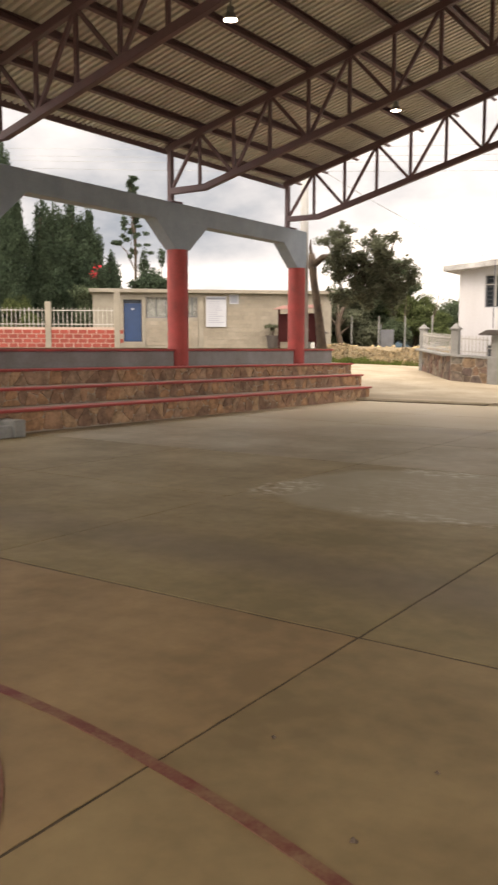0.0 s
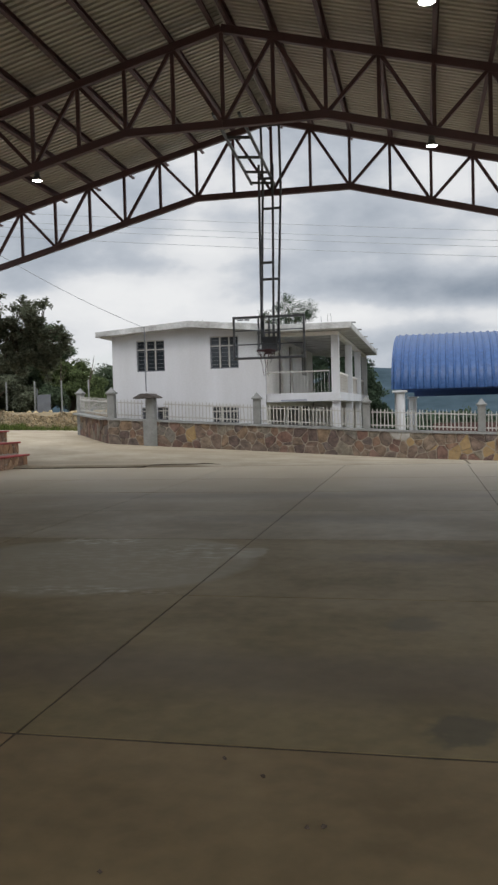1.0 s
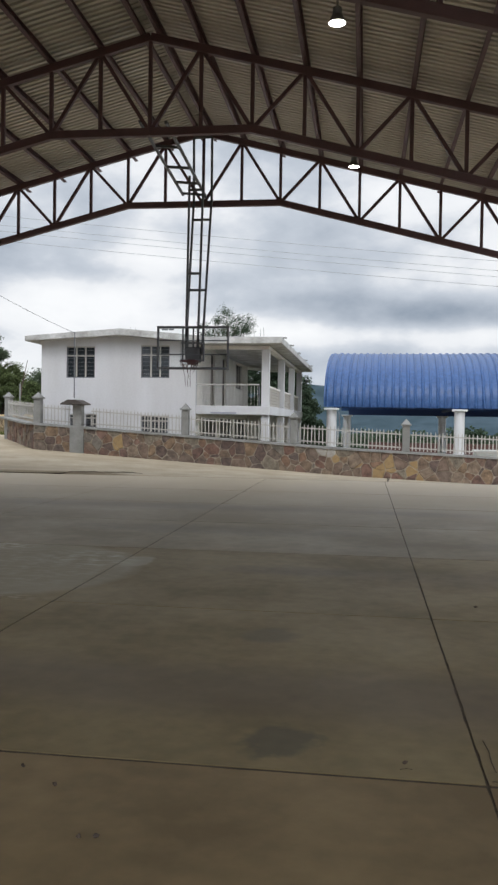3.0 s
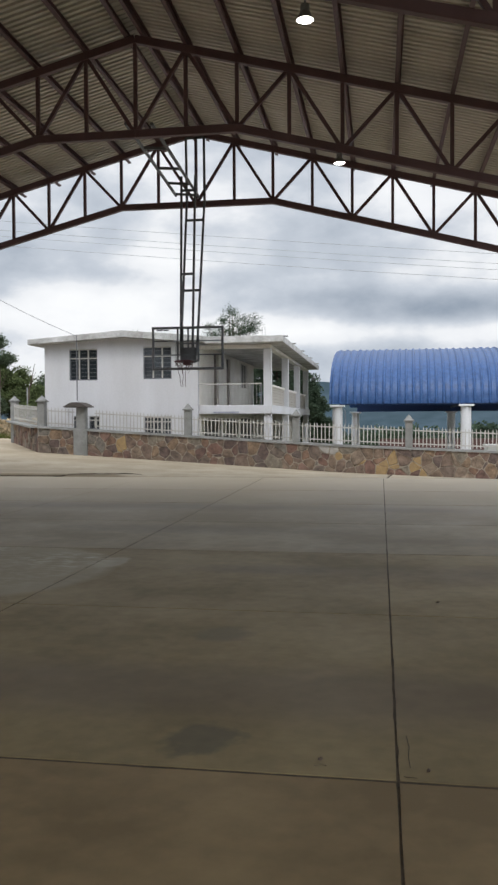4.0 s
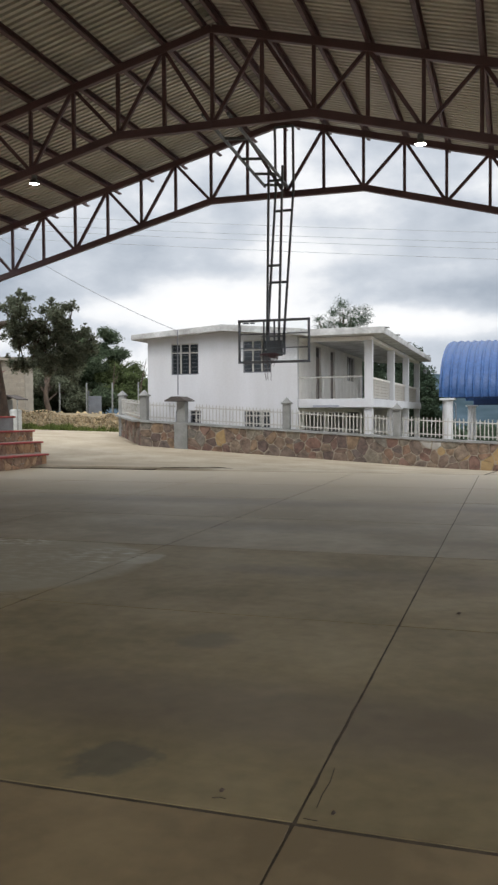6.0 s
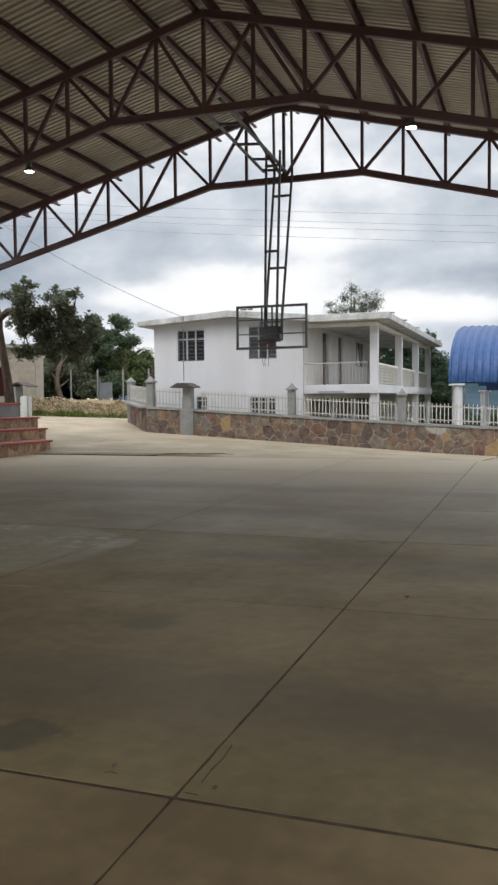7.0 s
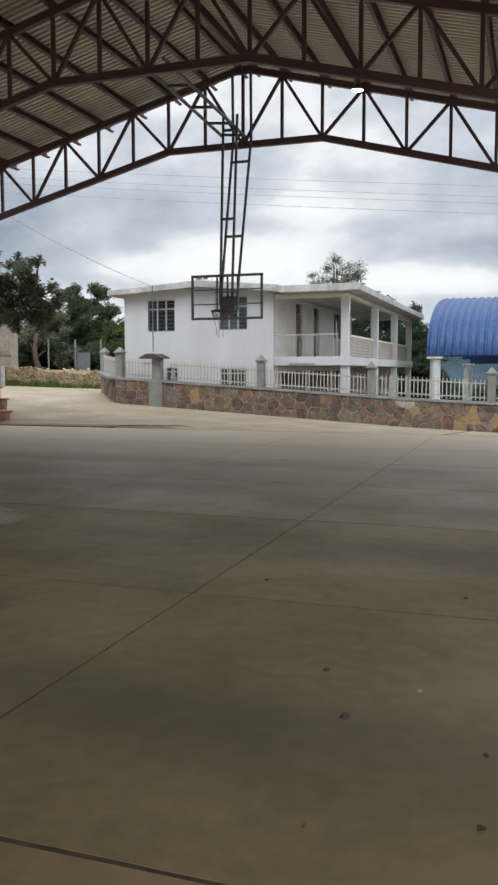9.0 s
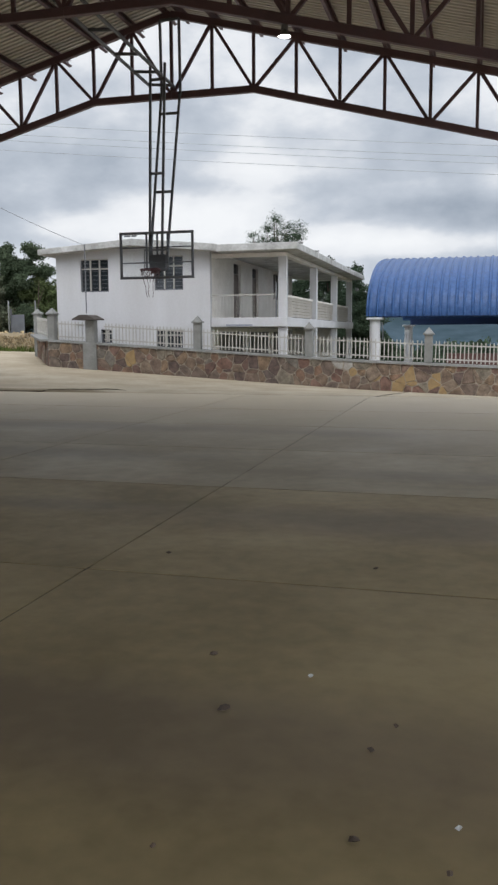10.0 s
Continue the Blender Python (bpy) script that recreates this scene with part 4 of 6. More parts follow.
def build_steps():
    t = empty("seating_steps", "stone-faced seating steps with red painted edges", "seating", kind="structure")
    for i in range(3):
        z_low = -0.1 if i == 0 else tier_z(16, i - 1) - 0.1
        y0, y1 = STEP_Y0, TIER_END[i]
        bm = bmesh.new()
        back_x = -13.9
        vs = [bm.verts.new(p) for p in ((tier_x(y0, i), y0, z_low), (back_x, y0, z_low), (back_x, y1, z_low), (tier_x(y1, i), y1, z_low),
                                        (tier_x(y0, i), y0, tier_z(y0, i) - 0.05), (back_x, y0, tier_z(y0, i) - 0.05), (back_x, y1, tier_z(y1, i) - 0.05), (tier_x(y1, i), y1, tier_z(y1, i) - 0.05))]
        for q in ((0, 1, 2, 3), (4, 7, 6, 5), (0, 4, 5, 1), (1, 5, 6, 2), (2, 6, 7, 3), (3, 7, 4, 0)):
            bm.faces.new([vs[k] for k in q])
        tier = part("tier", bm, MORTAR, t)
        bm = bmesh.new()
        vs = []
        for y in (y0, y1 + 0.05):
            for x, z in ((tier_x(y, i) + 0.07, -0.052), (tier_x(y, i) + 0.07, 0.0), (tier_x(y, i) - 0.30, 0.0), (tier_x(y, i) - 0.30, -0.052)):
                vs.append(bm.verts.new((x, y, tier_z(y, i) + z)))
        for q in ((0, 1, 2, 3), (4, 7, 6, 5), (0, 4, 5, 1), (1, 5, 6, 2), (2, 6, 7, 3), (3, 7, 4, 0)):
            bm.faces.new([vs[k] for k in q])
        bmesh.ops.bevel(bm, geom=bm.edges[:], offset=0.012, segments=1, affect="EDGES")
        part("nosing", bm, RED_PAINT, t, "red painted step edge")
        bm = bmesh.new()
        vs = []
        for y in (y0, y1 + 0.04):
            for x, z in ((tier_x(y, i) - 0.31, -0.051), (tier_x(y, i) - 0.31, -0.006), (-13.42, -0.006), (-13.42, -0.051)):
                vs.append(bm.verts.new((x, y, tier_z(y, i) + z)))
        for q in ((0, 1, 2, 3), (4, 7, 6, 5), (0, 4, 5, 1), (1, 5, 6, 2), (2, 6, 7, 3), (3, 7, 4, 0)):
            bm.faces.new([vs[k] for k in q])
        part("tread", bm, MORTAR, t, "bare brown cement tread")
        h = (0.366, 0.30, 0.295)[i]
        cells = stone_cells(y1 - 8.5, h, 0.27, STEP_RNG, 0.55)

        def place(u, z, out, i=i, h=h):
            y = 8.5 + u
            top = tier_z(y, i) - 0.052
            return (tier_x(y, i) + out * 0.8, y, top - h + z)
        stone_pieces(cells, place, tier, TAN_STONES, STEP_RNG, gap=0.008, proud=0.022)
        end_cells = stone_cells(1.6, h, 0.27, STEP_RNG, 0.55)

        def place_end(u, z, out, i=i, h=h, y1=y1):
            return (tier_x(y1, i) - u, y1 + out * 0.8, tier_z(y1, i) - 0.052 - h + z)
        stone_pieces(end_cells, place_end, tier, TAN_STONES, STEP_RNG, gap=0.008, proud=0.022)
    back_wall = part("back_wall", box((-13.86, STEP_Y0, 1.0), (-13.50, 25.15, 1.47), 0.01), LOW_WALL_GREY, t, "dull grey painted low back wall")
    part("coping", box((-13.9, STEP_Y0, 1.471), (-13.44, 25.19, 1.53), 0.012), RED_PAINT, back_wall, "red painted coping")


build_steps()


def build_stair_block():
    t = empty("stair_flight", "small grey cement stair built into the seating steps", "stairs")
    for i in range(3):
        part("stair_step", box((-11.05 - 0.40 * i - 0.42, 8.25, 0.0 if i == 0 else 0.19 * i + 0.02), (-11.05 - 0.40 * i, 9.55, 0.21 + 0.2 * i), 0.012), DIM_GREY, t)
    part("side_wall", box((-12.3, 9.56, 0.0), (-11.0, 9.80, 0.30), 0.012), DIM_GREY, t)
    part("side_wall", box((-12.35, 9.56, 0.302), (-11.75, 9.80, 0.66), 0.012), DIM_GREY, t)


build_stair_block()


# ---- painted court lines and litter ----
def arc_band(cx, cy, r, a0, a1, width, n=60):
    bm = bmesh.new()
    rows = []
    for i in range(n + 1):
        a = radians(a0 + (a1 - a0) * i / n)
        rows.append([bm.verts.new((cx + q * math.cos(a), cy + q * math.sin(a), z)) for q, z in ((r - width / 2, 0.0045), (r + width / 2, 0.0045), (r + width / 2, 0.001), (r - width / 2, 0.001))])
    for p, q in zip(rows, rows[1:]):
        for k in range(4):
            bm.faces.new((p[k], p[(k + 1) % 4], q[(k + 1) % 4], q[k]))
    return bm


for args in ((-2.95, -5.48, 8.0, 55, 96, 0.055), (-2.94, 0.59, 1.735, -40, 150, 0.05)):
    ob = link_mesh("court_line", arc_band(*args), RED_LINE)
    tagged(ob, "worn red painted arc on the concrete court", "floor marking", kind="structure")


def build_leaf_litter():
    rng = random.Random(5)
    spots = [(3.12, 5.37, 0.026), (3.40, 5.775, 0.012), (3.48, 7.555, 0.018), (3.81, 5.39, 0.013), (3.74, 5.18, 0.016), (3.756, 4.62, 0.018), (4.06, 4.76, 0.012), (4.04, 4.53, 0.010), (2.90, 5.92, 0.018), (3.18, 4.44, 0.011),
             (-0.395, 3.896, 0.010), (-0.187, 3.735, 0.011), (0.06, 3.331, 0.012), (0.125, 3.347, 0.012), (1.295, 4.225, 0.014), (-0.66, 2.37, 0.016), (-1.25, 2.81, 0.013), (1.775, 4.166, 0.009), (2.04, 7.6, 0.02), (-0.61, 2.92, 0.009)]
    for i, (x, y, r) in enumerate(spots):
        bm = bmesh.new()
        ring = [bm.verts.new((r * rng.uniform(0.6, 1.2) * math.cos(a) * 1.2, r * rng.uniform(0.6, 1.1) * math.sin(a), 0.006 + rng.uniform(0, 0.012))) for a in [2 * math.pi * k / 7 for k in range(7)]]
        c = bm.verts.new((0, 0, 0.022))
        d = bm.verts.new((0, 0, 0.003))
        for k in range(7):
            bm.faces.new((c, ring[k], ring[(k + 1) % 7]))
            bm.faces.new((d, ring[(k + 1) % 7], ring[k]))
        ob = link_mesh("dry_leaf", bm, PLASTIC_WHITE if i in (1, 6) else BARK)
        ob.location, ob.rotation_euler = (x, y, 0), (0, 0, rng.uniform(0, 6))
        tagged(ob, "small pale scrap lying on the court" if i in (1, 6) else "small dry brown leaf lying on the court", "litter", group="litter on the court")


build_leaf_litter()


def build_edge_crack():
    """The broken edge where the road slab meets the court: a ragged dark gap that runs out into the road."""
    rng = random.Random(13)
    pts = [(-13.3 + 0.17 * i, EDGE_Y - 0.012 + rng.uniform(-0.004, 0.012), 0.012) for i in range(37)]
    x, y = pts[-1][0], pts[-1][1]
    for dx_, dy_ in ((0.2, 0.05), (0.22, 0.1), (0.2, 0.02), (0.2, 0.12), (0.2, -0.02), (0.22, 0.08), (0.15, 0.22), (0.12, 0.28), (0.2, 0.15), (0.3, 0.05)):
        x, y = x + dx_, y + dy_
        pts.append((x, y, ground_z(x, y) + 0.002))
    n = len(pts)
    radii = [0.004 + rng.uniform(0, 0.006) + (0.022 if i > 34 else 0.006 if i > 14 else 0) * rng.uniform(0.3, 1) for i in range(n - 1)] + [0.003]
    ob = link_mesh("edge_crack", tube(pts, radii, 6), JOINT)
    tagged(ob, "ragged dark crack along the broken road edge", "crack", kind="structure")
    for marks in (((1.69, 4.589), (1.70, 4.45), (1.693, 4.33), (1.697, 4.213)), ((1.666, 4.112), (1.70, 4.108), (1.724, 4.106)), ((1.27, 4.17), (1.30, 4.185), (1.325, 4.178))):
        ob = link_mesh("hairline_crack", tube([(p, q, 0.0) for p, q in marks], 0.002, 5), JOINT)
        tagged(ob, "short dark hairline crack in the concrete court", "crack", kind="structure")
    for ax, ay, bx, by in ((1.75, 22.45, 1.95, 30.3), (6.0, 24.2, 5.2, 26.4)):
        pts = [(ax + (bx - ax) * k / 14 + rng.uniform(-0.05, 0.05), ay + (by - ay) * k / 14, 0) for k in range(15)]
        pts = [(p, q, ground_z(p, q) + 0.001) for p, q, _ in pts]
        ob = link_mesh("edge_crack", tube(pts, [0.012 + rng.uniform(0, 0.01) for _ in pts], 5), JOINT)
        tagged(ob, "thin dark crack across the pale road", "crack", kind="structure")


build_edge_crack()


# ---- stone boundary wall with picket fence ----
WALL_H = 0.95
FENCE_RNG = random.Random(21)
POST_XS = [-5.49, -1.46, 2.56, 6.6, 10.65]


def build_boundary_wall():
    t = empty("boundary_wall", "low wall of mixed brown stones with grey cement coping", "wall", kind="structure")
    x0, x1 = -11.3, 16.0
    bm = bmesh.new()
    n = 27
    rows = []
    for i in range(n + 1):
        x = x0 + (x1 - x0) * i / n
        b = road_z(x)
        rows.append([bm.verts.new((x, y, z)) for y, z in ((WALL_Y, b - 0.4), (WALL_Y, b + WALL_H - 0.03), (WALL_Y + 0.32, b + WALL_H - 0.03), (WALL_Y + 0.32, b - 2.0))])
    for p, q in zip(rows, rows[1:]):
        for k in range(4):
            bm.faces.new((p[k], p[(k + 1) % 4], q[(k + 1) % 4], q[k]))
    bm.faces.new(rows[0])
    bm.faces.new(rows[-1][::-1])
    core = part("core", bm, MORTAR, t)
    bm = bmesh.new()
    rows = []
    for i in range(n + 1):
        x = x0 + (x1 - x0) * i / n
        b = road_z(x) + WALL_H
        rows.append([bm.verts.new((x, y, z)) for y, z in ((WALL_Y - 0.06, b - 0.03), (WALL_Y - 0.05, b + 0.05), (WALL_Y + 0.36, b + 0.05), (WALL_Y + 0.36, b - 0.03))])
    for p, q in zip(rows, rows[1:]):
        for k in range(4):
            bm.faces.new((p[k], p[(k + 1) % 4], q[(k + 1) % 4], q[k]))
    bm.faces.new(rows[0])
    bm.faces.new(rows[-1][::-1])
    part("coping", bm, DIM_GREY, t, "grey cement coping")
    cells = stone_cells(x1 - x0, WALL_H, 0.36, FENCE_RNG, 0.75)

    def place(u, z, out):
        x = x0 + u
        return (x, WALL_Y - out, road_z(x) + z - 0.03)
    near = [c for c in cells if sum(p[0] for p in c) / len(c) + x0 < 10.0]

    def special(u, z):
        x = u + x0
        if abs(x - 1.82) < 0.28 and 0.18 < z < 0.70 or any(math.hypot(x - a, z - b) < 0.18 for a, b in ((0.0, 0.56), (0.93, 0.60), (2.79, 0.42), (3.02, 0.10), (-8.0, 0.5))):
            return OCHRE
        return PALE_STONE if any(math.hypot((x - a) * 0.7, z - b) < 0.17 for a, b in ((5.48, 0.54), (-0.32, 0.78))) else None
    stone_pieces(near, place, core, STONES, FENCE_RNG, gap=0.016, proud=0.02, special=special)
    joined_stones("stone_course", [c for c in cells if sum(p[0] for p in c) / len(c) + x0 >= 10.0], place, STONES, FENCE_RNG, core)
    # the return that runs back beside the lane
    a, b = Vector((-11.3, WALL_Y)), Vector((-14.8, 35.8))
    d = (b - a)
    L = d.length
    d.normalize()
    nrm = Vector((-d.y, d.x))
    if nrm.x > 0:
        nrm = -nrm
    bm = bmesh.new()
    rows = []
    for i in range(7):
        p = a + d * (L * i / 6)
        z = road_z(p.x)
        inner = p - nrm * 0.32
        rows.append([bm.verts.new(q) for q in ((p.x, p.y, z - 0.4), (p.x, p.y, z + WALL_H - 0.03), (inner.x, inner.y, z + WALL_H - 0.03), (inner.x, inner.y, z - 1))])
    for p, q in zip(rows, rows[1:]):
        for k in range(4):
            bm.faces.new((p[k], p[(k + 1) % 4], q[(k + 1) % 4], q[k]))
    bm.faces.new(rows[0])
    bm.faces.new(rows[-1][::-1])
    side = part("core", bm, MORTAR, t)

    def place_side(u, z, out):
        p = a + d * u + nrm * out
        return (p.x, p.y, road_z(p.x) + z - 0.03)
    stone_pieces(stone_cells(L, WALL_H, 0.40, FENCE_RNG, 0.78), place_side, side, STONES, FENCE_RNG, gap=0.024, proud=0.03)
    bm = bmesh.new()
    add_bar(bm, (a.x - 0.1, a.y, road_z(a.x) + WALL_H + 0.012), (b.x - 0.1, b.y, road_z(b.x) + WALL_H + 0.012), 0.44, 0.075)
    part("coping", bm, DIM_GREY, t)
    return a, b


RET_A, RET_B = build_boundary_wall()


def top_z(x):
    return road_z(x) + WALL_H + 0.05


def build_post(x, y, tall, down, wide=0.26):
    t = empty("fence_post", "grey cement fence post with a pointed cap", "post", group="fence posts", at=(x, y, 0))
    z = top_z(x)
    w = wide / 2
    part("shaft", box((-w, -w, z - down), (w, w, z + tall), 0.012), DIM_GREY, t)
    bm = bmesh.new()
    add_box(bm, (-w - 0.05, -w - 0.05, z + tall), (w + 0.05, w + 0.05, z + tall + 0.06), 0.008)
    base = [bm.verts.new((sx * (w + 0.02), sy * (w + 0.02), z + tall + 0.061)) for sx, sy in ((-1, -1), (1, -1), (1, 1), (-1, 1))]
    tip = bm.verts.new((0, 0, z + tall + 0.26))
    for k in range(4):
        bm.faces.new((base[k], base[(k + 1) % 4], tip))
    bm.faces.new(base[::-1])
    part("cap", bm, DIM_GREY, t)


FENCE_Y = WALL_Y + 0.16
for px in POST_XS:
    build_post(px, FENCE_Y, 0.92, 0.0)
build_post(-11.2, FENCE_Y, 0.92, 1.25, 0.28)
build_post(RET_B.x + 0.12, RET_B.y - 0.1, 0.85, 1.2, 0.28)


def build_gate_pillar():
    x, y = -9.6, WALL_Y - 0.02
    t = empty("meter_pillar", "grey cement pillar with a little dark tiled roof", "pillar", at=(x, y, 0))
    z = top_z(x)
    part("pier", box((-0.27, -0.075, road_z(x) - 0.2), (0.27, 0.34, z - 0.002), 0.012), DIM_GREY, t)
    part("shaft", box((-0.17, -0.03, z), (0.17, 0.32, z + 0.80), 0.012), DIM_GREY, t)
    bm = prism([(-0.58, 0.80), (0.34, 0.80), (0.34, 0.84), (0.04, 0.99), (-0.28, 0.99), (-0.58, 0.84)], -0.28, 0.56)
    bmesh.ops.translate(bm, vec=(0, 0, z), verts=bm.verts)
    bmesh.ops.bevel(bm, geom=bm.edges[:], offset=0.015, segments=1, affect="EDGES")
    part("roof", bm, TILE_DARK, t, "small dark tiled cap")
    part("riser_pipe", tube([(-0.18, 0.15, z + 1.06), (-0.18, 0.15, 4.78)], 0.022, 8), STEEL_GREY, t, "thin steel service mast")


build_gate_pillar()


def build_fence_panel(xa, xb, ya=FENCE_Y, yb=FENCE_Y):
    t = empty("picket_fence", "white painted metal picket fence panel on the wall", "fence", group="picket fence panels")
    a, b = Vector((xa, ya, top_z(xa))), Vector((xb, yb, top_z(xb)))
    L = (b - a).length
    for h in (0.13, 0.60):
        part("rail", bar(a + Vector((0, 0.015, h)), b + Vector((0, 0.015, h)), 0.025, 0.045), WHITE_METAL, t)
    n = max(2, round(L / 0.135))
    me = None
    for i in range(n):
        p = a.lerp(b, (i + 0.5) / n)
        if me is None:
            outline = [(-0.018, 0.03), (0.018, 0.03), (0.018, 0.68), (0, 0.74), (-0.018, 0.68)]
            ob = part("picket", prism(outline, -0.012, 0.0), WHITE_METAL, t)
            me = ob.data
        else:
            ob = new("picket", me)
            ob.parent = t
        ob.location = (p.x, p.y, p.z)
        ob.rotation_euler = (0, FENCE_RNG.uniform(-0.03, 0.03), math.atan2(yb - ya, xb - xa))


edges = [-9.27, *POST_XS]
for xa, xb in zip(edges, edges[1:]):
    build_fence_panel(xa + 0.16, xb - 0.16)
build_fence_panel(-11.02, -9.93)
build_fence_panel(RET_A.x - 0.05, RET_B.x + 0.15, RET_A.y + 0.35, RET_B.y - 0.25)


# ---- the white two-storey house ----
HX0, HX1, HY, HZ = -11.47, -5.32, 31.5, -1.6
WIN = [(-10.46, -9.31, 3.11, 4.335), (-7.47, -6.35, 3.13, 4.38), (-7.44, -6.39, 1.0, 1.69), (-9.67, -9.22, 1.2, 1.71), (-10.3, -9.95, 1.2, 1.71)]
SIDE_HOLES = [(34.6, 35.65, 2.12, 4.33), (37.5, 38.5, 2.12, 4.34), (41.4, 43.5, 3.15, 4.36)]
LOWER_HOLES = [(32.6, 36.4, -0.6, 1.6), (36.9, 40.9, -0.6, 1.6), (41.4, 45.1, -0.6, 1.6)]   # added bays that hold the shade under the balcony


def house_window(parent, x0, x1, z0, z1, y, cols, bars):
    w = part("window", bar((x0, y, z0 + 0.02), (x1, y, z0 + 0.02), 0.05, 0.045), STEEL_GREY, parent, "dark steel framed window with bars")
    for z in (z1 - 0.02, z0 + (z1 - z0) * 0.70):
        part("frame_bar", bar((x0, y, z), (x1, y, z), 0.05, 0.045), WHITE_METAL if bars else STEEL_GREY, w)
    for i in range(cols + 1):
        x = x0 + 0.02 + (x1 - x0 - 0.04) * i / cols
        part("mullion", bar((x, y - 0.002, z0 + 0.045), (x, y - 0.002, z1 - 0.045), 0.05, 0.045, up=(0, 1, 0)), WHITE_METAL if 0 < i < cols and bars else STEEL_GREY, w)
    part("pane", box((x0 + 0.01, y + 0.02, z0 + 0.01), (x1 - 0.01, y + 0.028, z1 - 0.01)), DARK_GLASS, w)
    if bars:
        for k in range(1, 8):
            z = z0 + (z1 - z0) * k / 8
            part("guard_bar", bar((x0 + 0.03, y + 0.008, z), (x1 - 0.03, y + 0.008, z), 0.012, 0.012), STEEL_GREY, w)


def build_house():
    t = empty("white_house", "white plastered two-storey house with a corner balcony", "house")
    bm = wall_with_holes(HX0, HX1, HZ, 4.735, WIN, 0.22)
    on_plane(bm, (0, HY, 0), (1, 0), (0, 1))
    part("front_wall", bm, WHITE_WALL, t)
    bm = wall_with_holes(HY + 0.22, 45.6, HZ, 4.55, SIDE_HOLES + LOWER_HOLES, 0.22)
    on_plane(bm, (HX1, 0, 0), (0, 1), (-1, 0))
    part("side_wall", bm, STAINED_WHITE, t, "stained white wall under the balcony roof")
    part("side_wall", box((HX0, HY + 0.22, HZ), (HX0 + 0.22, 45.6, 4.55)), WHITE_WALL, t)
    part("rear_wall", box((HX0 + 0.22, 45.38, HZ), (HX1 - 0.22, 45.6, 4.55)), WHITE_WALL, t)
    part("inner_floor", box((HX0 + 0.22, HY + 0.22, 1.8), (HX1 - 0.22, 45.38, 2.05)), DARK_ROOM, t)
    part("inner_wall", box((HX0 + 0.22, 35.2, 2.06), (HX1 - 1.6, 35.3, 4.5)), DARK_ROOM, t)
    for x0, x1, z0, z1 in WIN:
        house_window(t, x0, x1, z0, z1, HY + 0.08, 3 if x1 - x0 > 0.6 else 2, True)
    for y0, y1, z0, z1 in SIDE_HOLES:
        if z1 - z0 > 1.9:
            d = part("door", box((HX1 - 0.14, y0 + 0.03, z0 + 0.01), (HX1 - 0.09, y1 - 0.03, z1 - 0.42), 0.006), DOOR_WOOD, t, "brown door onto the balcony")
            part("transom", box((HX1 - 0.13, y0 + 0.03, z1 - 0.40), (HX1 - 0.10, y1 - 0.03, z1 - 0.02)), DARK_GLASS, d)
        else:
            w = part("window", box((HX1 - 0.14, y0 + 0.02, z0 + 0.02), (HX1 - 0.12, y1 - 0.02, z1 - 0.02)), DARK_GLASS, t)
            for k in range(4):
                y = y0 + (y1 - y0) * k / 3
                part("mullion", box((HX1 - 0.115, max(y0, y - 0.025), z0), (HX1 - 0.07, min(y1, y + 0.025), z1)), WHITE_METAL, w)
    # flat dim panels stand in for the shade inside the added bays
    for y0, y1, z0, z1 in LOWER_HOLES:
        part("shutter", box((HX1 - 0.16, y0 + 0.01, z0 + 0.01), (HX1 - 0.10, y1 - 0.01, z1 - 0.01), 0.006), BAY_SHADE, t, "dim panel standing in for shade under the balcony")
    # roof slab: a shallow gable over the rooms, lower over the balcony
    prof = [(-11.97, 4.49), (-11.97, 4.70), (-8.18, 4.975), (-4.93, 4.70), (-4.93, 4.44), (-8.18, 4.735)]
    bm = prism(prof, 31.02, 48.6)
    bmesh.ops.bevel(bm, geom=bm.edges[:], offset=0.015, segments=1, affect="EDGES")
    part("roof", bm, ROOF_WHITE, t, "pale concrete roof slab with a stained edge")
    bm = prism([(-4.925, 4.40), (-4.925, 4.66), (-1.98, 4.66), (-1.98, 4.42)], 30.95, 48.9)
    bmesh.ops.bevel(bm, geom=bm.edges[:], offset=0.015, segments=1, affect="EDGES")
    roof = part("roof", bm, ROOF_WHITE, t)
    for y in (31.3, 34.4, 38.2, 42.6, 47.0):
        part("roof_spout", tube([(-2.05, y, 4.66), (-1.84, y, 4.645)], 0.03, 8), DIM_GREY, roof)
    rng = random.Random(8)
    for x, y in ((-8.3, 33), (-8.2, 33.1), (-2.9, 33), (-3.1, 33.3), (-3.4, 34)):
        part("rebar", tube([(x, y, 4.6), (x + rng.uniform(-0.05, 0.05), y, 5.22)], 0.008, 5), DIM_GREY, roof)
    # balcony
    slab = part("balcony_slab", box((HX1 + 0.003, 31.60, 1.77), (-2.47, 48.3, 2.10), 0.012), WHITE_WALL, t, "white balcony slab edge")
    part("facade_print", box((-4.75, 31.59, 1.80), (-3.75, 31.598, 1.86)), PRINT_GREY, slab, "faded unreadable lettering bar")
    for y in (31.84, 37.7, 43.0, 48.0):
        part("column", box((-2.82, y - 0.13, HZ), (-2.52, y + 0.13, 1.768), 0.01), WHITE_WALL, t)
        part("column", box((-2.82, y - 0.13, 2.102), (-2.52, y + 0.13, 4.258 if y < 32 else 4.278), 0.01), WHITE_WALL, t)
    part("roof_beam", box((HX1 + 0.003, 31.70, 4.26), (-2.53, 31.98, 4.398), 0.01), STAINED_WHITE, t, "peeling white beam under the balcony roof")
    part("roof_beam", box((-2.80, 31.982, 4.28), (-2.54, 48.1, 4.398), 0.01), STAINED_WHITE, t)
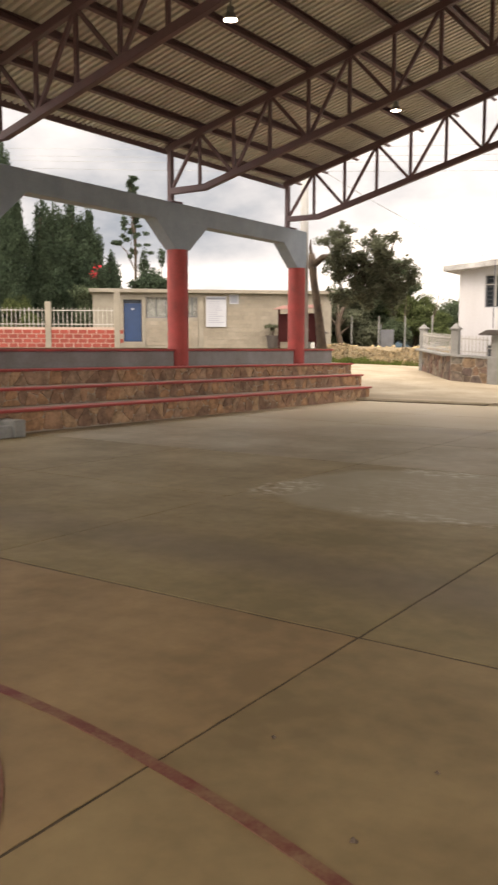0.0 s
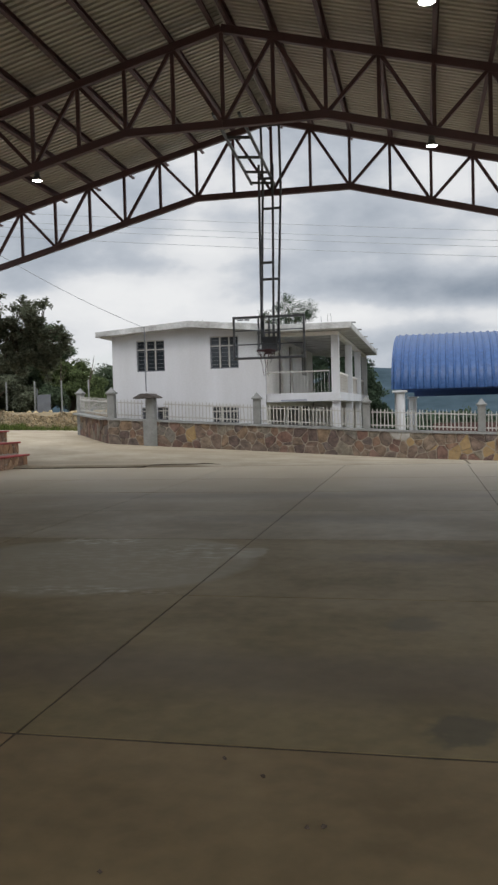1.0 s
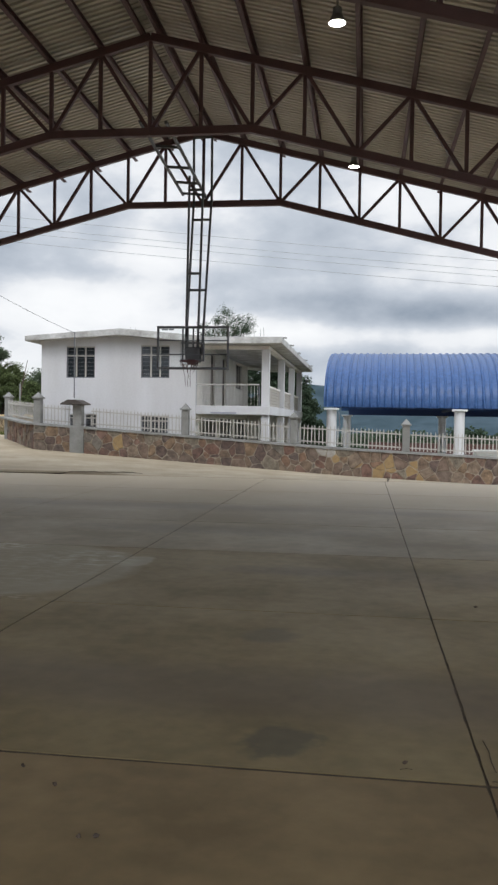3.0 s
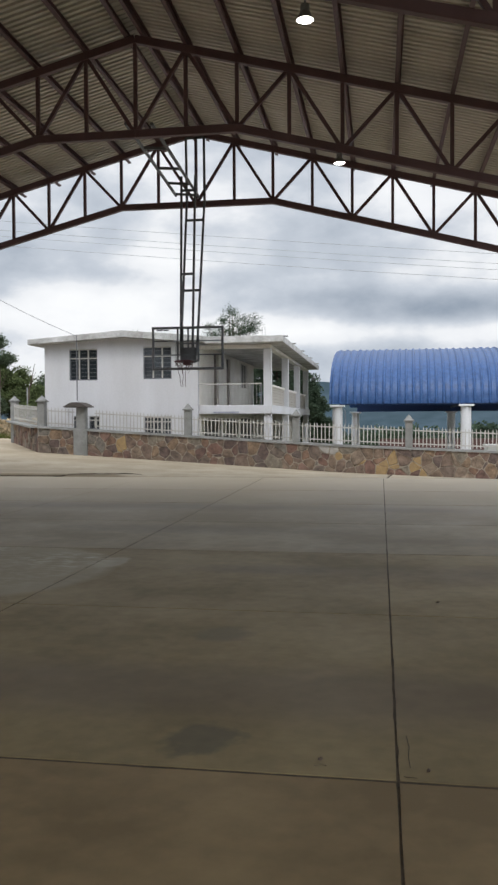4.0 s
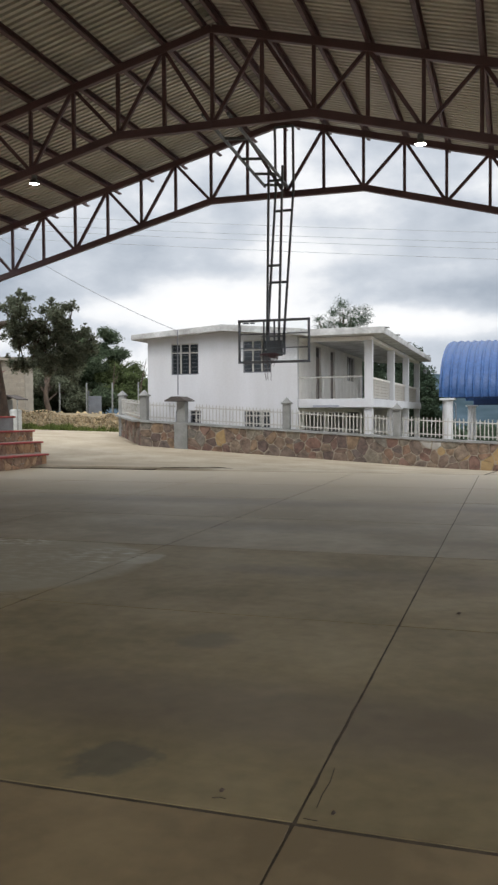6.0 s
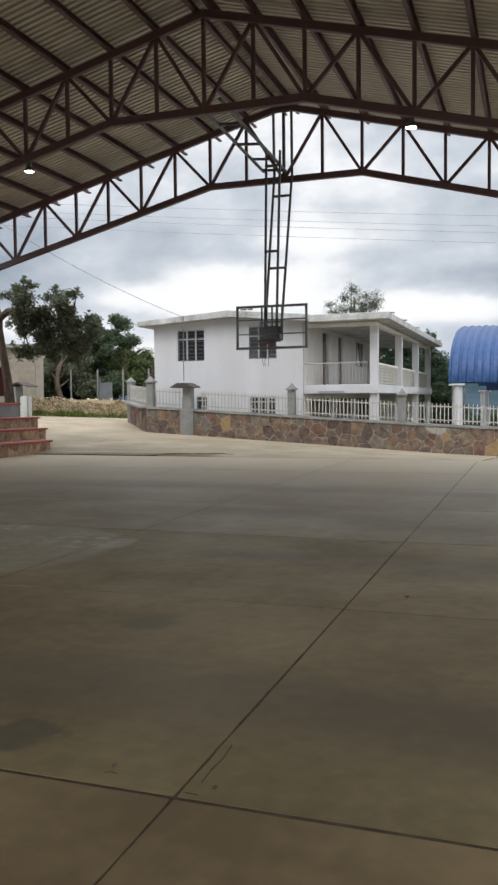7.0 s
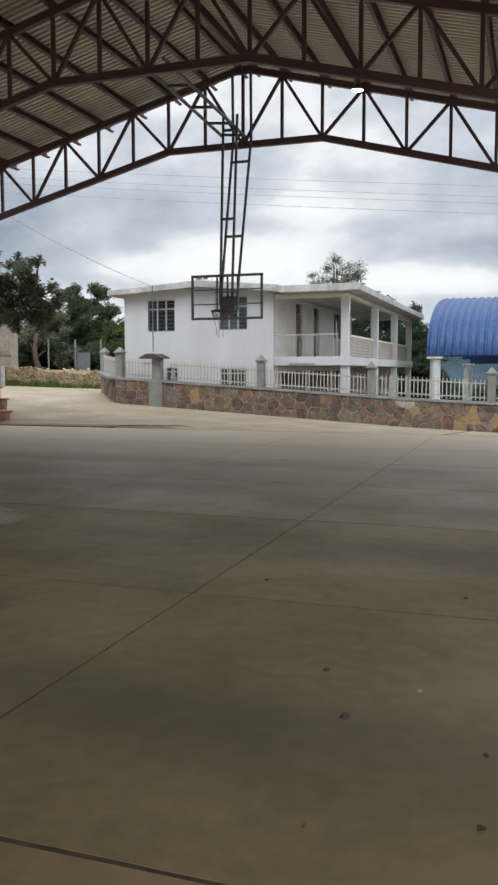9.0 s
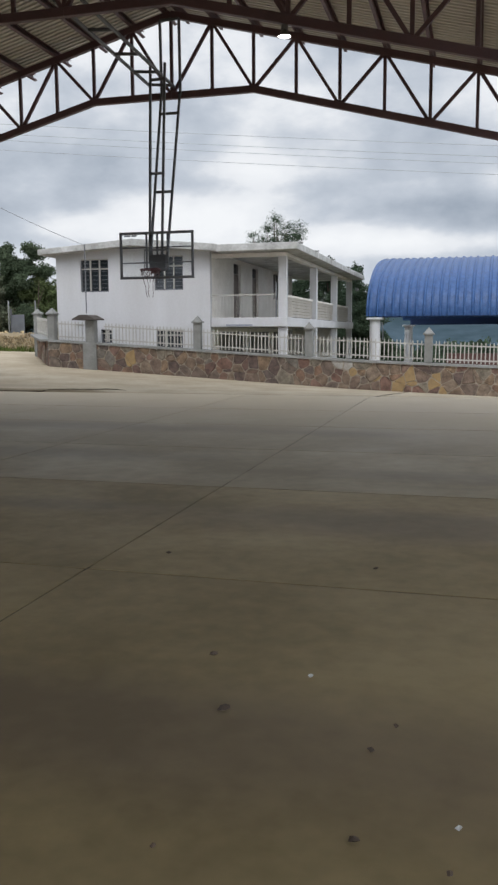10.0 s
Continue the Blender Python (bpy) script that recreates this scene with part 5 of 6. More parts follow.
    front = part("front_railing", bar((HX1, 31.72, 2.905), (-2.9, 31.72, 2.92), 0.05, 0.05), WHITE_METAL, t, "white metal balcony railing")
    for i in range(19):
        x = HX1 + 0.06 + i * 0.128
        part("baluster", bar((x, 31.72, 2.11), (x, 31.72, 2.88), 0.007, 0.007, up=(0, 1, 0)), STAINED_WHITE, front)
    part("railing_post", bar((-2.90, 31.72, 2.11), (-2.90, 31.72, 2.90), 0.035, 0.035, up=(0, 1, 0)), STEEL_GREY, front, "dark steel end post")
    for y0, y1 in ((31.99, 37.56), (37.84, 42.86), (43.14, 47.86)):
        panel = part("side_railing", box((-2.78, y0, 2.86), (-2.68, y1, 2.94), 0.006), STAINED_WHITE, t, "stained cement balcony parapet")
        for k in range(6):
            z = 2.14 + 0.12 * k
            part("slat", box((-2.755, y0, z), (-2.715, y1, z + 0.108)), BEIGE_SLAT, panel)
    part("lower_wall", box((-5.3, 45.62, HZ), (-2.95, 45.8, 1.76)), STAINED_WHITE, t)
    part("wall_lamp", lathe([(0.05, 0), (0.09, 0.03), (0.09, 0.16), (0.03, 0.2)], 10, (-2.2, 47.6, 3.75)), LAMP_METAL, t)


build_house()


# ---- the open shed with the blue vaulted roof ----
def build_shed():
    t = empty("blue_vault_shed", "open shed with a blue ribbed vaulted roof on white columns", "shed")
    x0, x1, ya, yb, zs, rise = -0.95, 18.0, 41.85, 56.45, 2.30, 3.13
    yc, half = (ya + yb) / 2, (yb - ya) / 2
    n_arc = 44
    arc = []
    for i in range(n_arc + 1):
        a = math.pi * i / n_arc
        c, s = math.cos(a), math.sin(a)
        arc.append((yc - half * math.copysign(abs(c) ** 0.93, c), zs + rise * max(s, 0.0) ** 0.93, -c, s))
    prof, x = [], x0
    while x < x1:
        for f, h in ((0.0, 0), (0.08, 0.0), (0.12, 0.6), (0.155, 0.85), (0.19, 0.6), (0.23, 0.0), (0.36, 0), (0.44, 0.0), (0.48, 0.75), (0.52, 1.0), (0.56, 0.75), (0.60, 0.0)):
            prof.append((x + f, h * 0.07))
        x += 0.72
    vs, fs = [], []
    for px, h in prof:
        for y, z, ny, nz in arc:
            vs.append((px, y + ny * h, z + nz * h))
    m = n_arc + 1
    for i in range(len(prof) - 1):
        for j in range(n_arc):
            fs.append((i * m + j, (i + 1) * m + j, (i + 1) * m + j + 1, i * m + j + 1))
    inner = len(vs)
    for px in (x0, x1):
        for y, z, ny, nz in arc:
            vs.append((px, y - ny * 0.05, z - nz * 0.05))
    for j in range(n_arc):
        fs.append((inner + j, inner + j + 1, inner + m + j + 1, inner + m + j))
        fs.append((j, j + 1, inner + j + 1, inner + j))
    me = bpy.data.meshes.new("vault_sheet")
    me.from_pydata(vs, [], fs)
    me.materials.append(BLUE_SHEET)
    me.polygons.foreach_set("use_smooth", [True] * len(me.polygons))
    me.set_sharp_from_angle(angle=radians(28))
    ob = new("vault_sheet", me)
    ob.parent = t
    ob["label"] = "blue painted ribbed sheet vault"
    for y, low in ((ya + 0.12, 2.242), (yb - 0.12, 2.02)):
        part("edge_beam", box((x0 + 0.5, y - 0.07, low), (x1, y + 0.07, 2.40), 0.008), BLUE_DARK, t, "dark blue steel edge beam")
    for x in (5.65, 11.9):
        part("tie_beam", box((x - 0.05, ya + 0.22, 2.25), (x + 0.05, yb - 0.22, 2.38)), BLUE_DARK, t)
    for x in (-0.55, 5.65, 11.9):
        for y in (ya + 0.15, yb - 0.15):
            base, head = ground_z(x, y) - 0.3, 2.14 if y < yc else 1.92
            col = part("column", lathe([(0.26, base), (0.25, head)], 20, (x, y, 0)), WHITE_WALL, t)
            part("capital", box((x - 0.36, y - 0.36, head + 0.001), (x + 0.36, y + 0.36, head + 0.098), 0.012), WHITE_WALL, col)
    part("conduit", tube([(-0.2, ya - 0.14, 2.02), (-0.15, ya - 0.2, 1.94), (-0.12, ya - 0.16, 1.2)], 0.025, 6), STEEL_GREY, t)
    # the shed stands a little askew to the court
    t.matrix_world = Matrix.Translation((-0.55, 42.0, 0)) @ Matrix.Rotation(radians(-1.9), 4, "Z") @ Matrix.Translation((0.55, -42.0, 0))


build_shed()

# ---- low stone wall and lane side ----
LOW_A, LOW_B = Vector((-21.1, 36.15)), Vector((-14.5, 41.2))


def build_low_wall():
    rng = random.Random(31)
    t = empty("low_stone_wall", "low dry wall of pale yellow stones beside the lane", "wall", kind="structure")
    L = (LOW_B - LOW_A).length
    d = (LOW_B - LOW_A).normalized()
    n = Vector((d.y, -d.x))
    bm = bmesh.new()
    mid_a, mid_b = LOW_A - n * 0.2, LOW_B - n * 0.2
    add_bar(bm, (mid_a.x, mid_a.y, 1.2), (mid_b.x, mid_b.y, 0.98), 0.36, 1.05)
    part("core", bm, MORTAR_PALE, t)

    def place(u, z, out):
        p = LOW_A + d * u + n * (out - 0.02)
        return (p.x, p.y, road_z(p.x) - 0.08 + z + (0.10 * math.sin(u * 1.3) + 0.06 * math.sin(u * 4.1) if z > 0.6 else 0))
    joined_stones("stone_course", stone_cells(L, 0.92, 0.17, rng, 0.7), place, YELLOW_STONES, rng, t, proud=0.07)
    bm = bmesh.new()
    for i in range(70):
        p = LOW_A + d * rng.uniform(0, L) - n * rng.uniform(0.4, 3.2)
        r = rng.uniform(0.05, 0.14)
        m = pose(p.x, p.y, 1.56 + r * 0.3, rng.uniform(0, 90), rng.uniform(0, 90), rng.uniform(0, 90))
        add_box(bm, (-r, -r * 0.7, -r * 0.5), (r, r * 0.7, r * 0.5), r * 0.25, m)
    ob = link_mesh("rubble", bm, YELLOW_STONES)
    tagged(ob, "loose pale stones heaped behind the low wall", "rubble", kind="stuff")


build_low_wall()


def build_grass(count, height, seed):
    rng = np.random.default_rng(seed)
    d = (LOW_B - LOW_A).normalized()
    u, o = rng.uniform(0.3, 6.2, count), 0.08 + 0.85 * rng.random(count) ** 1.6
    o = o * (1 - 0.5 * ease(3.5, 6.2, 3.5) - 0.12 * np.clip(u - 2.5, 0, 4))
    x, y = LOW_A.x + d.x * u + d.y * o, LOW_A.y + d.y * u - d.x * o
    keep = rng.random(count) < np.clip(1.25 - 0.26 * u, 0.12, 1.0)
    u, x, y = u[keep], x[keep], y[keep]
    count = len(u)
    clump = 0.55 + 0.45 * np.sin(u * 2.3 + 1.0) * np.sin(u * 5.1)
    h = height * rng.uniform(0.3, 1.2, count) * (0.5 + clump)
    ang = rng.uniform(0, math.pi, count)
    z = np.array([ground_z(p, q) for p, q in zip(x, y)])
    lean = rng.normal(0, 0.3, (count, 2)) * h[:, None]
    w = 0.022
    v = np.stack([np.stack([x - w * np.cos(ang), y - w * np.sin(ang), z - 0.02], 1), np.stack([x + w * np.cos(ang), y + w * np.sin(ang), z - 0.02], 1), np.stack([x + lean[:, 0], y + lean[:, 1], z + h], 1)], 1).reshape(-1, 3)
    me = bpy.data.meshes.new("grass")
    me.from_pydata([tuple(p) for p in v], [], [(3 * i, 3 * i + 1, 3 * i + 2) for i in range(count)])
    me.materials.append(GRASS)
    tagged(new("grass", me), "tufts of green grass at the foot of the low wall", "grass", kind="stuff")


build_grass(9000, 0.24, 1)

# ---- the cream block building with the blue door ----
FA, FB = Vector((-29.6, 28.65)), Vector((-20.6, 36.88))
FD = (FB - FA).normalized()
FN = Vector((FD.y, -FD.x))
FU0 = (Vector((-29.0, 29.2)) - FA).length
FZ = 1.56


def fac(u, z, out=0.0):
    p = FA + FD * (u + FU0) + FN * out
    return (p.x, p.y, z)


def fac_box(u0, u1, z0, z1, o0, o1, bevel=0.0):
    bm = box((u0, o0, z0), (u1, o1, z1), bevel)
    return on_plane(bm, (FA.x + FD.x * FU0, FA.y + FD.y * FU0, 0), (FD.x, FD.y), (FN.x, FN.y))


def build_block_house():
    t = empty("block_building", "single-storey cream block building with a flat roof", "building")
    holes = [(1.47, 2.35, FZ + 0.3, 3.90), (2.57, 4.0, 3.02, 4.02), (4.35, 5.06, 3.05, 4.04), (6.66, 7.12, 3.72, 4.2)]
    bm = wall_with_holes(0.0, 11.8, FZ - 1.1, 4.22, holes, 0.2)
    bmesh.ops.scale(bm, vec=(1, -1, 1), verts=bm.verts)
    on_plane(bm, (FA.x + FD.x * FU0, FA.y + FD.y * FU0, 0), (FD.x, FD.y), (FN.x, FN.y))
    wall = part("front_wall", bm, CREAM, t)
    part("side_wall", fac_box(11.6, 11.8, FZ - 1.1, 4.22, -7.0, -0.202), BLOCK, t)
    part("side_wall", fac_box(0.0, 0.2, FZ - 0.3, 4.22, -7.0, -0.202), BLOCK, t)
    part("rear_wall", fac_box(0.2, 11.6, FZ - 0.3, 4.22, -7.2, -7.0), BLOCK, t)
    part("roof", fac_box(-0.15, 11.9, 4.224, 4.40, -7.4, 0.30, 0.012), CREAM, t, "flat concrete roof slab")
    door = part("door", fac_box(1.49, 2.33, FZ + 0.31, 3.72, -0.14, -0.08, 0.006), BLUE_DOOR, t, "blue painted metal door")
    part("transom", fac_box(1.49, 2.33, 3.73, 3.89, -0.14, -0.10), DARK_GLASS, door)
    part("sticker", fac_box(1.84, 1.98, 3.40, 3.48, -0.078, -0.074), CLOTH_WHITE, door)
    part("door_step", fac_box(1.3, 2.5, FZ, FZ + 0.28, 0.002, 0.5, 0.012), CREAM, t)
    for u0, u1, z0, z1 in holes[1:3]:
        w = part("window", fac_box(u0, u1, z0, z0 + 0.05, -0.10, -0.04), STEEL_GREY, t, "steel window with drawn curtain")
        part("curtain", fac_box(u0, u1, z0 + 0.02, z1, -0.19, -0.15), CURTAIN, w)
        part("pane", fac_box(u0 + 0.02, u1 - 0.02, z0 + 0.05, z1 - 0.02, -0.085, -0.078), CLEAR, w)
        for i in range(4):
            u = u0 + (u1 - u0 - 0.04) * i / 3
            part("mullion", fac_box(u, u + 0.04, z0 + 0.05, z1, -0.10, -0.04), STEEL_GREY, w)
    w = part("window", fac_box(6.66, 7.12, 3.72, 3.78, -0.1, 0.03), CLOTH_WHITE, t, "small white framed window")
    for q in ((6.66, 7.12, 4.14, 4.2), (6.66, 6.72, 3.78, 4.14), (7.06, 7.12, 3.78, 4.14)):
        part("frame_bar", fac_box(q[0], q[1], q[2], q[3], -0.1, 0.03), CLOTH_WHITE, w)
    part("pane", fac_box(6.72, 7.06, 3.78, 4.14, -0.08, -0.06), PRINT_GREY, w, "milky grey pane")
    part("pilaster", fac_box(5.12, 5.36, FZ, 4.22, 0.002, 0.06, 0.006), CREAM, t)
    part("pilaster", fac_box(11.41, 11.8, FZ - 1.0, 4.22, 0.002, 0.04, 0.006), CREAM, t)
    part("pilaster", fac_box(2.36, 2.54, FZ, 4.22, 0.002, 0.05, 0.006), CREAM, t)
    me = {}
    for u0, u1, za, zb in ((2.56, 5.10, FZ + 0.12, 3.0), (5.38, 11.4, FZ - 0.6, 4.16)):
        rows = int((zb - za) / 0.20)
        for r in range(rows):
            u = u0 - (0.2 if r % 2 else 0)
            while u < u1:
                a, b = max(u, u0), min(u + 0.385, u1)
                z = za + r * 0.20
                if b - a > 0.08 and not (b > 6.6 and a < 7.18 and z + 0.2 > 3.68):
                    key = round(b - a, 2)
                    if key not in me:
                        bm = box((0, 0.0015, 0), (b - a - 0.012, 0.014 + 0.004, 0.186), 0.004)
                        me[key] = bpy.data.meshes.new("block")
                        bm.to_mesh(me[key])
                        bm.free()
                        me[key].materials.append(BLOCK)
                    ob = new("block", me[key])
                    ob.parent = wall
                    ob.location = fac(a, z)
                    ob.rotation_euler = (0, 0, math.atan2(FD.y, FD.x) + 0)
                    ob.scale = (1, -1, 1)
                u += 0.40


build_block_house()


def build_banner():
    t = empty("wall_banner", "white printed banner with faint grey lines hung on the wall", "banner")
    part("sheet", fac_box(5.49, 6.49, 2.60, 4.08, 0.075, 0.085), CLOTH_WHITE, t)
    part("print_bar", fac_box(5.53, 6.45, 3.93, 4.03, 0.087, 0.090), PRINT_DARK, t)
    rng = random.Random(3)
    for k in range(11):
        z = 3.80 - 0.10 * k
        part("print_bar", fac_box(5.60, 5.60 + rng.uniform(0.45, 0.78), z, z + 0.035, 0.087, 0.090), PRINT_GREY, t)


build_banner()


def build_notice_board():
    t = empty("notice_board", "maroon metal notice board on two legs under a corrugated awning", "board", at=(-15.45, 26.05, 1.52))
    for x in (-0.78, 0.78):
        part("leg", box((x - 0.03, -0.03, -0.1), (x + 0.03, 0.03, 1.50), 0.004), MAROON, t)
    part("panel", box((-0.745, -0.02, 0.26), (-0.01, 0.02, 1.28), 0.005), MAROON, t)
    part("panel", box((0.01, -0.02, 0.26), (0.745, 0.02, 1.28), 0.005), MAROON, t)
    bm = bmesh.new()
    rows = [[bm.verts.new((-0.86 + 0.075 * i, o, z + 0.035 * (i % 2))) for o, z in ((-0.32, 1.42), (0.32, 1.56), (0.32, 1.575), (-0.32, 1.435))] for i in range(24)]
    for p, q in zip(rows, rows[1:]):
        for k in range(4):
            bm.faces.new((p[k], p[(k + 1) % 4], q[(k + 1) % 4], q[k]))
    bm.faces.new(rows[0])
    bm.faces.new(rows[-1][::-1])
    part("awning_sheet", bm, AWNING, t, "faded red corrugated awning")


build_notice_board()


def build_potted_palm():
    x, y, _ = fac(8.75, 0, 0.5)
    t = empty("potted_palm", "small palm in a dark square pot against the wall", "plant", at=(x, y, FZ))
    part("pot", lathe([(0.24, 0), (0.31, 0.55), (0.34, 0.56), (0.34, 0.62), (0.28, 0.62)], 12), CLAY, t)
    part("stem", tube([(0, 0, 0.55), (0.02, 0, 0.95)], [0.06, 0.04], 8), BARK, t)
    rng = np.random.default_rng(6)
    blobs = []
    for i in range(9):
        a = 2 * math.pi * i / 9
        for k in range(4):
            blobs.append((math.cos(a) * 0.12 * k, math.sin(a) * 0.12 * k, 0.95 + 0.14 * k - 0.035 * k * k, 0.05, 0.05, 0.04))
    leaf_cloud("fronds", blobs, 500, 0.07, LEAF, rng, t, stretch=1.4)


build_potted_palm()


# ---- the red block fence with white railings ----
def build_red_fence():
    t = empty("block_fence", "low red block wall with white joints and white railings", "fence")
    a, b = Vector((-33.0, 22.15)), Vector((-26.2, 28.02))
    d = (b - a).normalized()
    n = Vector((d.y, -d.x))
    L = (b - a).length
    z0, z1 = FZ - 0.1, 2.48

    def fb(u0, u1, za, zb, o0, o1, bevel=0.0):
        return on_plane(box((u0, o0, za), (u1, o1, zb), bevel), (a.x, a.y, 0), (d.x, d.y), (n.x, n.y))
    core = part("block_wall", fb(0, L, z0, z1, -0.12, 0.0), WHITE_JOINT, t)
    rng = random.Random(9)
    me = None
    rows = 4
    for r in range(rows):
        u = 0.02 - (0.2 if r % 2 else 0)
        while u < L:
            if u > 0:
                if me is None:
                    bm = box((0, 0, 0), (0.368, 0.02, 0.172), 0.005)
                    me = bpy.data.meshes.new("block")
                    bm.to_mesh(me)
                    bm.free()
                    me.materials.append(RED_BLOCK)
                ob = new("block", me)
                ob.parent = core
                p = a + d * u + n * 0.001
                ob.location = (p.x, p.y, z0 + 0.12 + r * 0.205)
                ob.rotation_euler = (0, 0, math.atan2(d.y, d.x))
                ob.scale = (1, -1, 1)
            u += 0.41
    for u in (0.1, 5.86, L - 0.05):
        tall = 3.62 if u < L - 1 else 4.15
        part("fence_post", fb(u - 0.13, u + 0.13, z0, tall, -0.2, 0.06, 0.01), CREAM, t)
    for u0, u1 in ((0.26, 5.7), (6.02, L - 0.2)):
        for z in (2.60, 3.22):
            part("rail", fb(u0, u1, z, z + 0.035, -0.07, -0.045), WHITE_METAL, t)
        k = int((u1 - u0) / 0.19)
        for i in range(k):
            u = u0 + (i + 0.5) * (u1 - u0) / k
            part("railing_bar", fb(u - 0.012, u + 0.012, 2.48, 3.36, -0.07, -0.046), WHITE_METAL, t)


build_red_fence()


def build_drum_shelter():
    t = empty("drum_shelter", "little block shelter with a tin roof beside a white drum", "shelter", at=(-20.1, 35.1, 1.0))
    part("roof", prism([(-0.58, 1.26), (0, 1.46), (0.58, 1.26), (0.58, 1.31), (0, 1.51), (-0.58, 1.31)], -0.5, 0.4), TILE_DARK, t)
    part("wall", box((-0.48, -0.3, -0.4), (-0.2, 0.3, 1.30), 0.01), DIM_GREY, t)
    part("post", box((0.44, -0.36, -0.4), (0.49, -0.31, 1.28)), DIM_GREY, t)
    part("drum", lathe([(0.24, -0.2), (0.27, -0.15), (0.27, 0.1), (0.285, 0.13), (0.27, 0.16), (0.27, 0.42), (0.285, 0.45), (0.27, 0.48), (0.27, 0.78), (0.2, 0.83)], 18, (0.22, -0.1, 0)), PLASTIC_WHITE, t, "white plastic drum")


build_drum_shelter()


# ---- trees ----
def build_tree(name, label, base, height, trunk_r, blobs, count, size, mat, seed, lean=(0, 0), trunk_top=0.6, stretch=1.0, hollow=0.45, limbs=True, droop=0.0):
    """A tapered trunk, limbs to the clumps of its crown, and leaves in uneven clumps. Blobs are relative to the base."""
    rng = np.random.default_rng(seed)
    t = empty(name, label, "tree", at=base)
    top = Vector((lean[0], lean[1], height * trunk_top))
    pts = [Vector((0, 0, -0.4)) + (top + Vector((0, 0, 0.4))) * f + Vector((0.12 * math.sin(6 * f + seed), 0.12 * math.cos(5 * f + seed), 0)) * (f > 0) for f in [i / 7 for i in range(8)]]
    part("trunk", tube(pts, [trunk_r * (1.25 - 0.8 * i / 7) for i in range(8)], 9), BARK, t, smooth=True)
    if limbs:
        for k, b in enumerate(blobs):
            if k % 2 == 0 or len(blobs) < 8:
                f = 0.45 + 0.5 * rng.random()
                s = pts[min(7, int(f * 7))]
                e = Vector(b[:3])
                mid_p = s.lerp(e, 0.5) + Vector((0, 0, 0.15 * (e - s).length))
                part("limb", tube([s, mid_p, e], [trunk_r * 0.38, trunk_r * 0.22, trunk_r * 0.06], 6), BARK, t, smooth=True)
    leaf_cloud("crown", blobs, count, size, mat, rng, t, stretch=stretch, hollow=hollow, droop=droop)
    return t


def clumps(rng, centre, radii, n, r0, r1):
    out = []
    for _ in range(n):
        d = Vector((rng.gauss(0, 1), rng.gauss(0, 1), rng.gauss(0, 1))).normalized() * rng.uniform(0.35, 1.0)
        r = rng.uniform(r0, r1)
        out.append((centre[0] + d.x * radii[0], centre[1] + d.y * radii[1], centre[2] + d.z * radii[2], r, r, r * rng.uniform(0.6, 0.9)))
    return out


def split_clumps(rng, big, n, f0=0.28, f1=0.5):
    """Breaks each round clump of a crown up into smaller uneven ones."""
    out = []
    for x, y, z, r in big:
        for _ in range(n):
            d = Vector((rng.gauss(0, 1), rng.gauss(0, 1), rng.gauss(0, 1))).normalized() * r * rng.uniform(0.35, 1.0)
            q = r * rng.uniform(f0, f1)
            out.append((x + d.x, y + d.y, z + d.z, q, q, q * rng.uniform(0.6, 1.0)))
    return out


